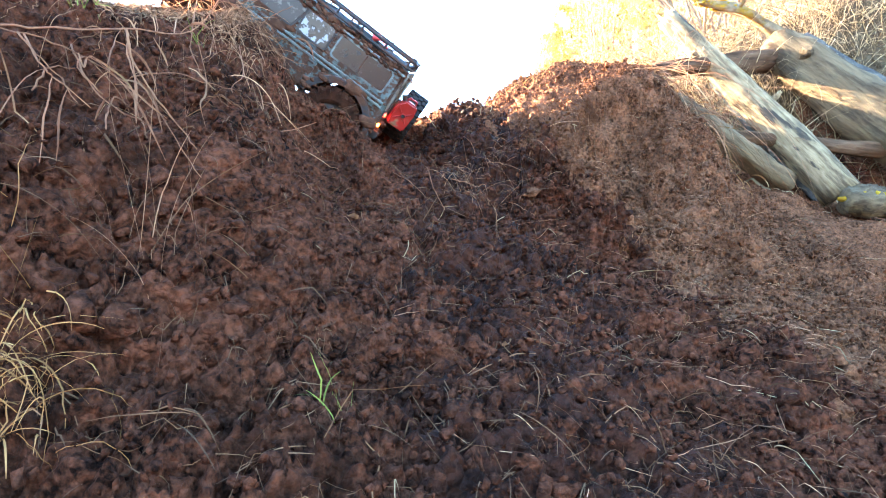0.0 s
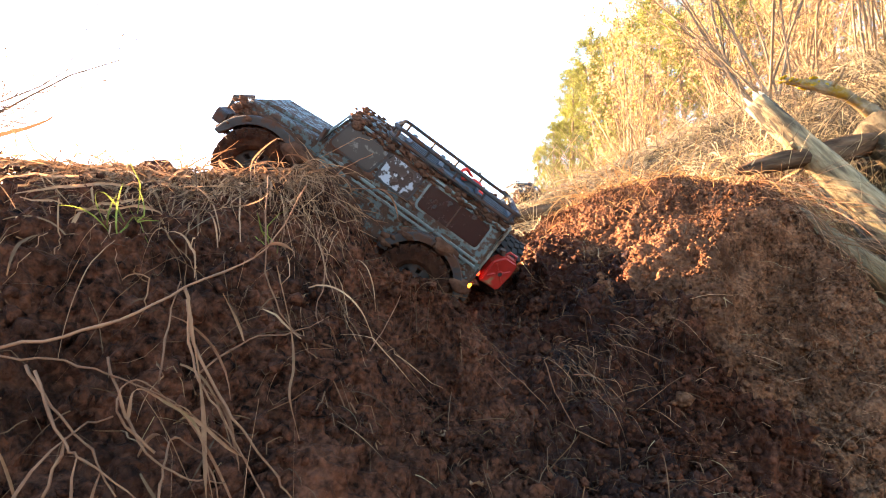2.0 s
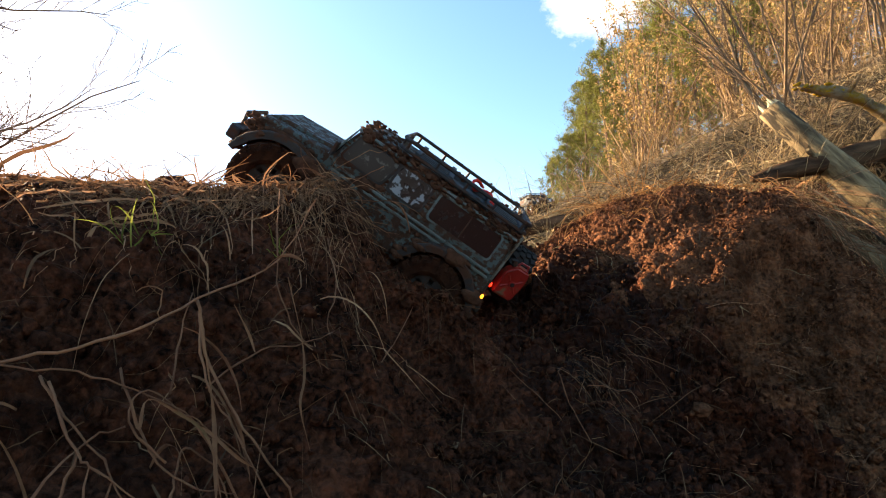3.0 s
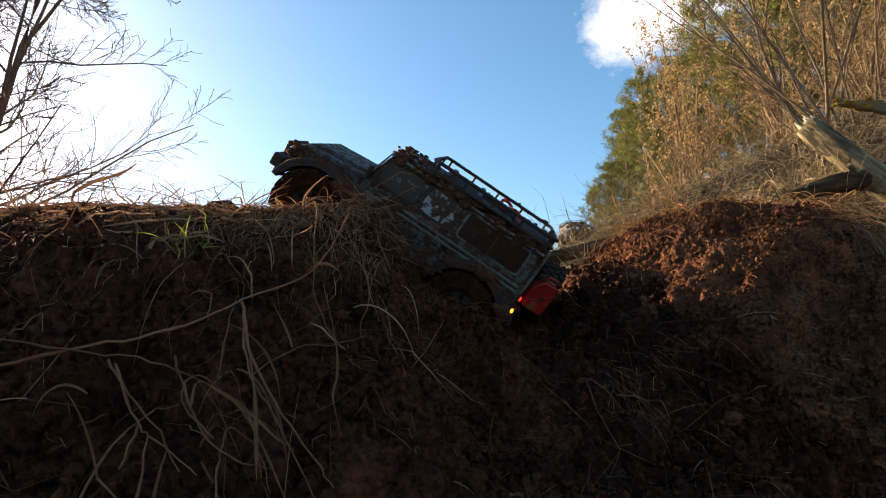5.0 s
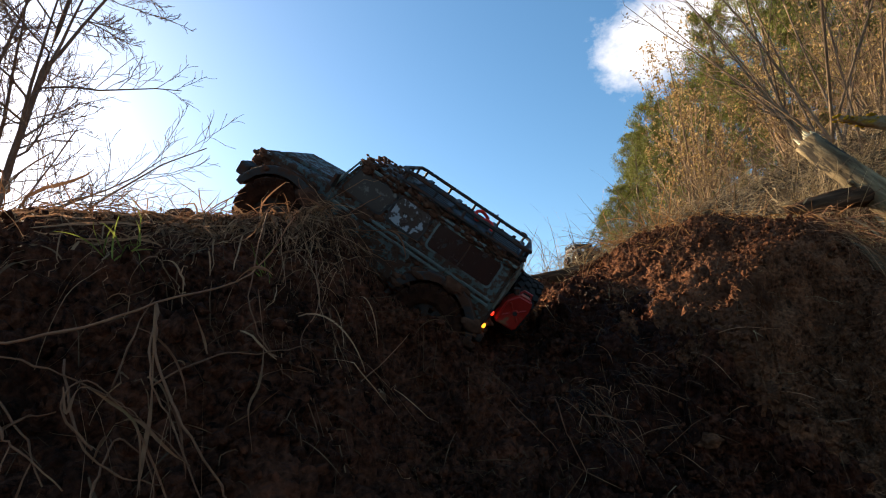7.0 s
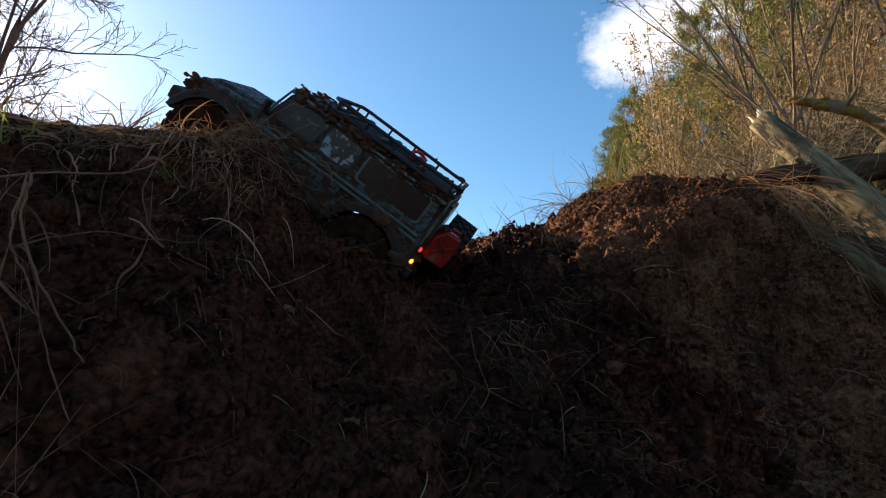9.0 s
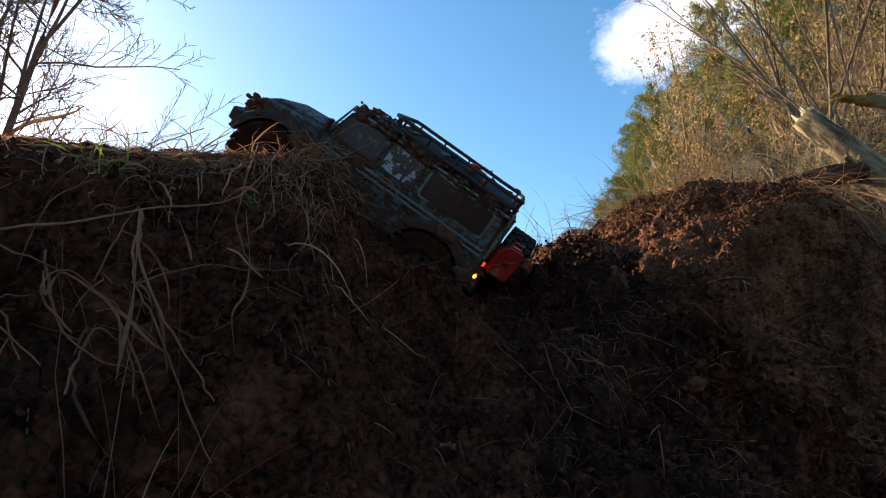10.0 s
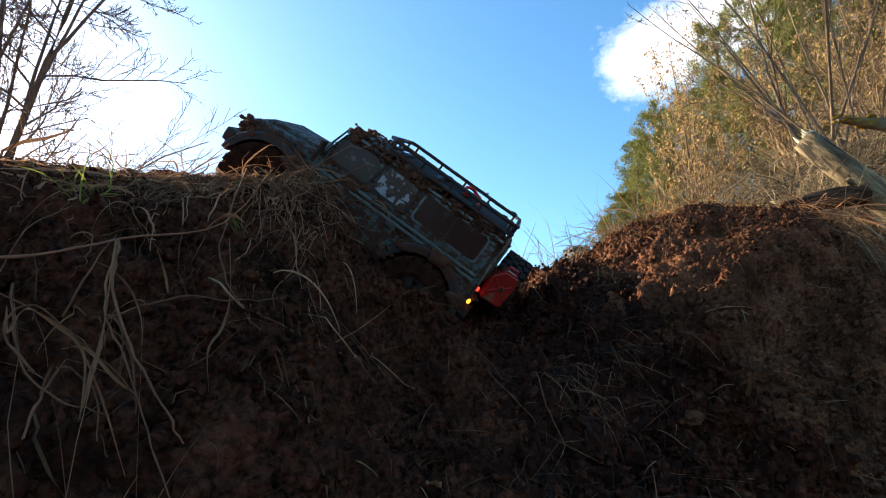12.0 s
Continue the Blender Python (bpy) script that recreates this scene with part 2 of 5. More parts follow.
def mesh_from(name, verts, faces, mat, parent=None, smooth=False):
    """A mesh object from numpy arrays; all faces have the same number of corners."""
    me = bpy.data.meshes.new(name)
    verts = np.asarray(verts, dtype=np.float32)
    faces = np.asarray(faces, dtype=np.int32)
    n, k = faces.shape
    me.vertices.add(len(verts))
    me.vertices.foreach_set("co", verts.ravel())
    me.loops.add(n * k)
    me.loops.foreach_set("vertex_index", faces.ravel())
    me.polygons.add(n)
    me.polygons.foreach_set("loop_start", np.arange(0, n * k, k, dtype=np.int32))
    me.polygons.foreach_set("loop_total", np.full(n, k, dtype=np.int32))
    if smooth:
        me.polygons.foreach_set("use_smooth", np.ones(n, dtype=bool))
    me.update(calc_edges=True)
    me.materials.append(mat)
    ob = new(name, me)
    if parent is not None:
        ob.parent = parent
    return ob


def empty(name, m=None):
    ob = new(name)
    ob.empty_display_size = 0.05
    if m is not None:
        ob.matrix_world = m
    return ob


def box(bm, centre, size, bevel=0.0, turn=None):
    m = Matrix.Translation(centre) @ (turn or Matrix()) @ Matrix.Diagonal((*size, 1))
    made = bmesh.ops.create_cube(bm, size=1.0, matrix=m)
    if bevel:
        edges = {e for v in made["verts"] for e in v.link_edges}
        bmesh.ops.bevel(bm, geom=list(edges), offset=bevel, segments=2, affect="EDGES", profile=0.6)


def rod(bm, points, radii, sides=8, caps=True):
    """A round bar along points, with one radius or one for each point."""
    points = [Vector(p) for p in points]
    if not hasattr(radii, "__len__"):
        radii = [radii] * len(points)
    rings = []
    ref = Vector((0.31, 0.22, 0.93)).normalized()
    for i, p in enumerate(points):
        d = (points[min(i + 1, len(points) - 1)] - points[max(i - 1, 0)]).normalized()
        side = d.cross(ref)
        if side.length < 0.1:
            side = d.cross(Vector((1, 0, 0)))
        side.normalize()
        up = side.cross(d)
        ring = []
        for k in range(sides):
            a = 2 * math.pi * k / sides
            ring.append(bm.verts.new(p + radii[i] * (math.cos(a) * side + math.sin(a) * up)))
        rings.append(ring)
    for a, b in zip(rings, rings[1:]):
        for k in range(sides):
            bm.faces.new((a[k], a[(k + 1) % sides], b[(k + 1) % sides], b[k]))
    if caps:
        bm.faces.new(rings[0][::-1])
        bm.faces.new(rings[-1])


def prism(bm, outline, y0, y1, bevel=0.0):
    """An outline of (x, z) corners drawn out from y0 to y1."""
    lower = [bm.verts.new((x, y0, z)) for x, z in outline]
    upper = [bm.verts.new((x, y1, z)) for x, z in outline]
    n = len(outline)
    a, b = bm.faces.new(lower), bm.faces.new(upper[::-1])
    edges = list(a.edges) + list(b.edges)
    for k in range(n):
        bm.faces.new((lower[k], upper[k], upper[(k + 1) % n], lower[(k + 1) % n]))
    if bevel:
        bmesh.ops.bevel(bm, geom=edges, offset=bevel, segments=2, affect="EDGES", profile=0.6)


def ring_lathe(bm, profile, centre, axis_y=True, sides=36):
    """A (radius, offset) profile, closed, turned round the y axis at the centre."""
    rows = []
    for k in range(sides):
        a = 2 * math.pi * k / sides
        rows.append([bm.verts.new((centre[0] + r * math.cos(a), centre[1] + o, centre[2] + r * math.sin(a))) for r, o in profile])
    n = len(profile)
    for k in range(sides):
        p, q = rows[k], rows[(k + 1) % sides]
        for j in range(n):
            bm.faces.new((p[j], p[(j + 1) % n], q[(j + 1) % n], q[j]))


def lump(bm, centre, size, rng, level=1, squash=(1, 1, 1)):
    """A clod: an uneven small ball."""
    made = bmesh.ops.create_icosphere(bm, subdivisions=level, radius=1.0)
    off = Vector((rng.uniform(0, 50), rng.uniform(0, 50), rng.uniform(0, 50)))
    for v in made["verts"]:
        k = 1 + 0.55 * noise.noise(v.co * 1.3 + off) + 0.25 * noise.noise(v.co * 3.1 + off)
        v.co = Vector(centre) + Vector((v.co.x * squash[0], v.co.y * squash[1], v.co.z * squash[2])) * (k * size)


# ---- lie of the land ----
def ease(a, b, t):
    t = np.clip((t - a) / (b - a), 0.0, 1.0)
    return t * t * (3 - 2 * t)


def hash3(ix, iy, iz, seed):
    h = (ix * 374761393 + iy * 668265263 + iz * 2147483647 + seed * 1274126177) & 0xFFFFFFFF
    h = ((h ^ (h >> 13)) * 1274126177) & 0xFFFFFFFF
    return ((h ^ (h >> 16)) & 0xFFFF) / 65535.0


def value_noise(x, y, z, seed=0):
    """Smooth noise from -1 to 1 on arrays."""
    fx, fy, fz = np.floor(x), np.floor(y), np.floor(z)
    ix, iy, iz = fx.astype(np.int64), fy.astype(np.int64), fz.astype(np.int64)
    tx, ty, tz = x - fx, y - fy, z - fz
    tx, ty, tz = (t * t * (3 - 2 * t) for t in (tx, ty, tz))
    total = 0
    for a in (0, 1):
        for b in (0, 1):
            for c in (0, 1):
                w = (tx if a else 1 - tx) * (ty if b else 1 - ty) * (tz if c else 1 - tz)
                total = total + w * hash3(ix + a, iy + b, iz + c, seed)
    return total * 2 - 1


def brink_line(x):
    """Where the top of the bank breaks off, seen along the path."""
    return np.interp(x, [-6, -3, -1, -0.65, -0.45, -0.3], [0.1, 0.50, 0.82, 0.87, 0.92, 1.02])


def land(x, y):
    """The smooth height of the ground."""
    x, y = np.asarray(x, dtype=float), np.asarray(y, dtype=float)
    # the gully floor climbs ahead and to the left
    p = -0.56 * x + 0.82 * y
    h = np.interp(p, [-60, -1, 0, 0.4, 0.62, 0.8, 0.9, 1.0, 1.2, 1.4, 1.85, 3, 6, 60],
                  [-4, -0.45, 0.0, 0.22, 0.37, 0.475, 0.52, 0.60, 0.74, 0.82, 0.95, 1.12, 1.4, 3.0])
    # the hillside ahead
    rise = np.interp(y, [1.5, 2.3, 4, 7, 25, 80], [-0.20, -0.06, 0.48, 1.1, 2.6, 5])
    hill = 1.05 + rise + 0.40 * (np.clip(x, -3, 14) - 0.6)
    start = 1.65 + 0.85 * np.clip(x - 0.5, 0, 0.8)
    side = ease(-0.25, 0.30, x + 0.25 * (y - 1.9)) * ease(start, start + 0.5, y)
    h = h + (hill - h) * side
    # the earth mound before it: a slope that faces the gully, with a steep front
    zero = np.zeros_like(x)
    xw = x + 0.07 * value_noise(x * 5, y * 5, zero, 61) + 0.03 * value_noise(x * 14, y * 14, zero, 63)
    yw = y + 0.07 * value_noise(x * 5, y * 5, zero, 62) + 0.03 * value_noise(x * 14, y * 14, zero, 64)
    px, py = np.clip(x, -2, 4), np.clip(y, -1, 5)
    xw, yw = np.clip(xw, -2, 4), np.clip(yw, -1, 5)
    face = 0.845 + 0.34 * (xw - 0.31) + 0.64 * (yw - 1.42)
    crest = 0.995 - 0.02 * (xw - 0.35) + 0.10 * (yw - 1.65)
    shoulder = 1.085 - 0.9 * (xw - 0.58) + 0.42 * (yw - 2.0)
    skirt = 1.03 + 0.90 * (xw - 0.17) + 0.20 * (yw - 1.926)
    mound = -np.log(sum(np.exp(-28 * f) for f in (face, crest, shoulder, skirt))) / 28
    # lower ground beside it, where it breaks off on the side away from the gully
    beside = -np.log(np.exp(-20 * (0.56 + 0.45 * (xw - 0.355) + 0.60 * (yw - 1.319))) + np.exp(-20 * (0.86 - 0.70 * (px - 0.6) + 0.10 * (py - 1.6)))) / 20
    h = np.maximum(h, h + (beside - h) * ease(0.20, 0.34, xw) * ease(1.05, 1.35, y) * (1 - ease(1.9, 2.2, y)) * (1 - ease(0.55, 0.78, x - 0.5 * np.clip(y - 1.3, 0, 1))))
    edge = np.interp(0.5 * (y + yw), [1.0, 1.22, 1.31, 1.41, 1.55, 1.75, 2.0], [0.27, 0.32, 0.42, 0.53, 0.63, 0.75, 0.84])
    front = (1 - ease(0.0, 0.20 - 0.13 * ease(1.0, 1.25, y), 0.5 * (x + xw) - edge)) * ease(0.92, 1.12, yw) * (1 - ease(1.95, 2.3, y))
    h = h + np.maximum(mound - h, 0) * front
    # the bank beside the gully: it faces the path and turns away along the gully
    foot = np.interp(y, [0.6, 0.85, 1.0, 1.1, 1.5, 2, 3, 6], [-0.10, -0.16, -0.20, -0.20, -0.27, -0.55, -0.95, -2.0])
    crown = np.interp(y, [0.6, 0.95, 1.1, 1.25, 1.5, 2, 3, 6], [-0.40, -0.39, -0.45, -0.54, -0.64, -0.85, -1.35, -2.9])
    brink = brink_line(x)
    top = np.interp(y, [0.5, 0.8, 1.2, 2, 4, 10, 60], [0.868, 0.868, 0.918, 0.965, 1.14, 1.5, 3.0]) + 0.07 * np.clip(-0.45 - x, 0, 0.6) + 0.02 * np.clip(-1.05 - x, 0, 8)
    wx = np.clip((foot - x) / (foot - crown), 0, 1)
    wx = 0.5 * wx + 0.5 * wx * wx * (3 - 2 * wx)
    wy = np.interp(y - brink, [-0.78, -0.50, -0.29, -0.12, -0.05, 0.0], [0.0, 0.42, 0.69, 0.88, 0.955, 1.0])
    h = h + np.maximum(top - h, 0) * wx * wy
    # a lip of thrown-up mud at the end of the bank
    h = h + 0.15 * np.exp(-(((x + 0.19) / 0.095) ** 2 + ((y - 1.045) / 0.060) ** 2))
    return h


def steps(inner0, inner1, fine, outer0, outer1, grow=1.13):
    """Grid lines, close together between inner0 and inner1 and ever wider apart outside."""
    mid = list(np.arange(inner0, inner1, fine))
    up, d, v = [], fine, mid[-1]
    while v < outer1:
        d *= grow
        v += d
        up.append(v)
    down, d, v = [], fine, mid[0]
    while v > outer0:
        d *= grow
        v -= d
        down.append(v)
    return np.array(down[::-1] + mid + up)


def cells(x, y, z, seed):
    """The distance to the nearest of scattered points, one to a unit cell: round clods with sharp gaps."""
    fx, fy, fz = np.floor(x), np.floor(y), np.floor(z)
    ix, iy, iz = fx.astype(np.int64), fy.astype(np.int64), fz.astype(np.int64)
    best = np.full(x.shape, 9.0)
    for a in (-1, 0, 1):
        for b in (-1, 0, 1):
            for c in (-1, 0, 1):
                jx, jy, jz = ix + a, iy + b, iz + c
                d = (jx + hash3(jx, jy, jz, seed) - x) ** 2 + (jy + hash3(jx, jy, jz, seed + 7) - y) ** 2 + (jz + hash3(jx, jy, jz, seed + 13) - z) ** 2
                best = np.minimum(best, d)
    return np.sqrt(best)


def relief(X, Y, Z):
    """Clods, lumps and crumbs of the mud, as a height along the surface's normal."""
    near = 1 / (1 + (np.maximum(np.abs(X) - 1.4, 0) + np.maximum(np.abs(Y - 1.2) - 1.4, 0)) * 1.5)
    warp = 0.014 * value_noise(X * 26, Y * 26, Z * 26, 21)
    r = 0.028 * value_noise(X * 5, Y * 5, Z * 5, 1)
    r = r + 0.016 * value_noise(X * 12, Y * 12, Z * 12, 2)
    patch = 0.40 + 0.60 * ease(-0.3, 0.35, value_noise(X * 3.1, Y * 3.1, Z * 3.1, 9))

    def domes(k, seed):
        d = cells((X + warp) * k, (Y - warp) * k, (Z + warp) * k, seed)
        return np.sqrt(np.clip(1 - (d / 0.85) ** 2, 0, 1)) - 0.6

    def torn(k, seed):
        return 0.30 - np.abs(value_noise((X + warp) * k, (Y + warp) * k, (Z - warp) * k, seed))

    # the drier earth of the mound breaks into finer crumbs
    on_mound = ease(1.15, 1.4, Y) * ease(-0.1, 0.1, X)
    r = r * (1 - 0.3 * on_mound)
    r = r + (0.019 * domes(24, 3) + 0.027 * torn(18, 31)) * patch * (1 - 0.5 * on_mound)
    r = r + (0.015 * domes(45, 4) + 0.033 * torn(39, 32)) * patch * (1 - 0.45 * on_mound)
    r = r + (0.007 * domes(90, 5) + 0.019 * torn(81, 33)) * (1 - 0.1 * on_mound)
    r = r + 0.0042 * value_noise(X * 150, Y * 150, Z * 150, 6)
    # grass roots hold the top of the bank together
    held = ease(-0.32, -0.10, Y - brink_line(X)) * (1 - ease(-0.42, -0.34, X))
    return r * near * (1 - 0.65 * held)


gx = steps(-0.90, 1.05, 0.0036, -70, 70)
gy = steps(0.25, 2.15, 0.0036, -60, 90)
GX, GY = np.meshgrid(gx, gy)
GZ = land(GX, GY)
dzdx = (land(GX + 0.004, GY) - land(GX - 0.004, GY)) / 0.008
dzdy = (land(GX, GY + 0.004) - land(GX, GY - 0.004)) / 0.008
inv = 1 / np.sqrt(dzdx**2 + dzdy**2 + 1)
R = relief(GX, GY, GZ)
PX, PY, PZ = GX - dzdx * inv * R, GY - dzdy * inv * R, GZ + inv * R
TOP = GZ + np.clip(R / inv, -0.08, 0.08)


def is_dry_lit(x, y):
    """Where the earth is drier, and lightened as if sunlit: on the mound and beside the gully."""
    wave = 0.20 * value_noise(x * 5, y * 5, x * 0, 95) + 0.14 * value_noise(x * 24, y * 30, x * 0, 96) + 0.03 * value_noise(x * 120, y * 120, x * 0, 97)
    return (x + wave > np.interp(y, [0.3, 0.8, 1.1, 1.3, 1.6, 2.2], [0.90, 0.55, 0.29, 0.10, -0.05, -0.15])) & (y + 2 * wave > 0.45) & (x + 3 * wave < 1.8)


def surface(x, y):
    """The height of the ground with its clods."""
    x, y = np.asarray(x, dtype=float), np.asarray(y, dtype=float)
    i = np.clip(np.searchsorted(gx, x) - 1, 0, len(gx) - 2)
    j = np.clip(np.searchsorted(gy, y) - 1, 0, len(gy) - 2)
    u = np.clip((x - gx[i]) / (gx[i + 1] - gx[i]), 0, 1)
    v = np.clip((y - gy[j]) / (gy[j + 1] - gy[j]), 0, 1)
    return (TOP[j, i] * (1 - u) + TOP[j, i + 1] * u) * (1 - v) + (TOP[j + 1, i] * (1 - u) + TOP[j + 1, i + 1] * u) * v


rows_n, cols_n = GX.shape
index = np.arange(rows_n * cols_n).reshape(rows_n, cols_n)
quads = np.stack([index[:-1, :-1], index[:-1, 1:], index[1:, 1:], index[1:, :-1]], -1).reshape(-1, 4)
ground = mesh_from("ground", np.stack([PX, PY, PZ], -1).reshape(-1, 3), quads, MUD, smooth=True)
# leaf litter and dead grass cover the hillside behind the mound
ground.data.materials.append(LITTER)
mid_x, mid_y = (0.25 * (A[:-1, :-1] + A[:-1, 1:] + A[1:, 1:] + A[1:, :-1]) for A in (GX, GY))
edge = mid_y + 0.10 * value_noise(mid_x * 6, mid_y * 6, mid_x * 0, 81) + 0.05 * value_noise(mid_x * 21, mid_y * 21, mid_x * 0, 82)
covered = ((edge > 2.16) & (mid_x > -0.3) & (mid_x < 0.8)) | ((edge > 2.5) & (mid_x > 0.72)) | (edge > 3.2)
# a wet wheel-churned rut in the gully's middle, darkened partly as the truck's shadow
ground.data.materials.append(WET_SHADED_MUD)
rut = np.abs(mid_x - 0.13 + 0.25 * (mid_y - 0.9)) + 0.07 * value_noise(mid_x * 9, mid_y * 9, mid_x * 0, 91) + 0.05 * value_noise(mid_x * 33, mid_y * 33, mid_x * 0, 92) + 0.02 * value_noise(mid_x * 120, mid_y * 120, mid_x * 0, 93)
wet = (rut < 0.14) & (mid_y > 0.3) & (mid_y < 1.35)
# drier earth, its colour also raised for the light on the mound
ground.data.materials.append(DRY_LIT_EARTH)
ground.data.polygons.foreach_set("material_index", np.where(covered, 1, np.where(wet, 2, np.where(is_dry_lit(mid_x, mid_y), 3, 0))).ravel().astype(np.int32))
tagged(ground, "wet brown clay of a steep muddy gully with clods", "ground", kind="structure")


# ---- the model off-road truck ----
def arch(cx, cz, r, a0, a1, n=8):
    return [(cx + r * math.cos(radians(a0 + (a1 - a0) * i / n)), cz + r * math.sin(radians(a0 + (a1 - a0) * i / n))) for i in range(n + 1)]


def make_wheel(name, parent, centre, tyre_mat, rim_mat, turn=0.0, radius=0.065, width=0.048, face=1):
    """A lugged tyre on a six-hole rim; face is the side (along y) that shows the rim."""
    hub = empty(name)
    hub.parent = parent
    hub.matrix_local = pose(*centre, 0, 0, turn)
    bm = bmesh.new()
    w = width / 2
    ring_lathe(bm, [(radius * 0.50, -w * 0.8), (radius * 0.62, -w), (radius * 0.86, -w), (radius * 0.95, -w * 0.82), (radius * 0.965, 0),
                    (radius * 0.95, w * 0.82), (radius * 0.86, w), (radius * 0.62, w), (radius * 0.50, w * 0.8)], (0, 0, 0), sides=48)
    lugs = 22
    for k in range(lugs):
        for row, off in ((-0.62, 0.0), (-0.2, 0.5), (0.2, 0.0), (0.62, 0.5)):
            a = 2 * math.pi * (k + off) / lugs
            t = Matrix.Rotation(-a, 4, "Y") @ Matrix.Translation((radius * 0.972, row * w * 1.25, 0)) @ Matrix.Rotation(0.35 if row > 0 else -0.35, 4, "X")
            box(bm, (0, 0, 0), (1, 1, 1), 0, t @ Matrix.Diagonal((radius * 0.10, w * 0.46, radius * 0.19, 1)))
        for side in (-1, 1):
            a = 2 * math.pi * (k + (0.5 if side > 0 else 0)) / lugs
            t = Matrix.Rotation(-a, 4, "Y") @ Matrix.Translation((radius * 0.88, side * w * 1.0, 0))
            box(bm, (0, 0, 0), (1, 1, 1), 0, t @ Matrix.Diagonal((radius * 0.13, w * 0.14, radius * 0.15, 1)))
    part("tyre", bm, tyre_mat, hub, smooth=False)
    bm = bmesh.new()
    r = radius * 0.53
    y0 = face * w * 0.62
    # the face of the rim, with holes between the spokes
    inner, outer, holes = [], [], 6
    for k in range(holes):
        a0 = 2 * math.pi * k / holes
        a1 = 2 * math.pi * (k + 1) / holes
        mid = (a0 + a1) / 2
        half = (a1 - a0) / 2
        h_in, h_out, hw = 0.45, 0.78, 0.42
        poly = [(h_in, -hw), (h_out, -hw * 0.9), (h_out, hw * 0.9), (h_in, hw)]
        hole = [bm.verts.new((r * q * math.cos(mid + half * s), y0, r * q * math.sin(mid + half * s))) for q, s in poly]
        frame4 = [bm.verts.new((r * q * math.cos(mid + half * s), y0, r * q * math.sin(mid + half * s))) for q, s in ((0.3, -1), (1.0, -1), (1.0, 1), (0.3, 1))]
        for i in range(4):
            bm.faces.new((frame4[i], frame4[(i + 1) % 4], hole[(i + 1) % 4], hole[i]))
        back = [bm.verts.new((v.co.x, y0 - face * w * 0.4, v.co.z)) for v in hole]
        for i in range(4):
            bm.faces.new((hole[i], hole[(i + 1) % 4], back[(i + 1) % 4], back[i]))
    bmesh.ops.remove_doubles(bm, verts=bm.verts, dist=1e-5)
    ring_lathe(bm, [(r * 0.97, y0 - face * w * 0.5), (r * 0.97, y0 + face * 0.001), (r * 1.02, y0 + face * w * 0.16), (r * 1.06, y0 + face * w * 0.1), (r * 1.06, y0 - face * w * 0.5)], (0, 0, 0), sides=36)
    ring_lathe(bm, [(r * 0.0005, y0 + face * 0.004), (r * 0.30, y0 + face * 0.003), (r * 0.32, y0 - face * 0.002), (r * 0.0005, y0 - face * 0.003)], (0, 0, 0), sides=18)
    part("rim", bm, rim_mat, hub)
    bm = bmesh.new()
    rod(bm, [(0, -w * 0.5, 0), (0, face * w * 0.75, 0)], r * 0.16, 6)
    for k in range(6):
        a = 2 * math.pi * k / 6
        rod(bm, [(r * 0.2 * math.cos(a), y0, r * 0.2 * math.sin(a)), (r * 0.2 * math.cos(a), y0 + face * 0.005, r * 0.2 * math.sin(a))], 0.0012, 6)
    part("hub_nut", bm, STEEL, hub)
    bm = bmesh.new()
    ring_lathe(bm, [(r * 0.05, -face * w * 0.1), (r * 0.95, -face * w * 0.1), (r * 0.95, -face * w * 0.2), (r * 0.05, -face * w * 0.2)], (0, 0, 0), sides=24)
    part("brake_disc", bm, BLACK, hub)
    return hub


def side_x(x, z, s):
    """Half width of the cabin at a height: it leans in above the belt."""
    return s * (0.0965 - max(0, z - 0.165) * 0.15)


def side_panel(bm, x0, x1, z0, z1, s, lift, thick, slope=0.0, radius=0.008):
    """A rounded four-sided plate on the cabin's side s (+1 left), standing lift proud."""
    pts = []
    for cx, cz, a in ((x0, z0, 180), (x1, z0, 270), (x1, z1, 0), (x0, z1, 90)):
        ox = radius if cx == x0 else -radius
        oz = radius if cz == z0 else -radius
        for i in range(4):
            t = radians(a + 30 * i)
            pts.append((cx + ox + radius * math.cos(t) + slope * (cz - z0), cz + oz + radius * math.sin(t)))
    outer = [bm.verts.new((x, side_x(x, z, s) + s * lift, z)) for x, z in pts]
    inner = [bm.verts.new((x, side_x(x, z, s) + s * (lift - thick), z)) for x, z in pts]
    n = len(pts)
    bm.faces.new(outer)
    for k in range(n):
        bm.faces.new((outer[k], inner[k], inner[(k + 1) % n], outer[(k + 1) % n]))


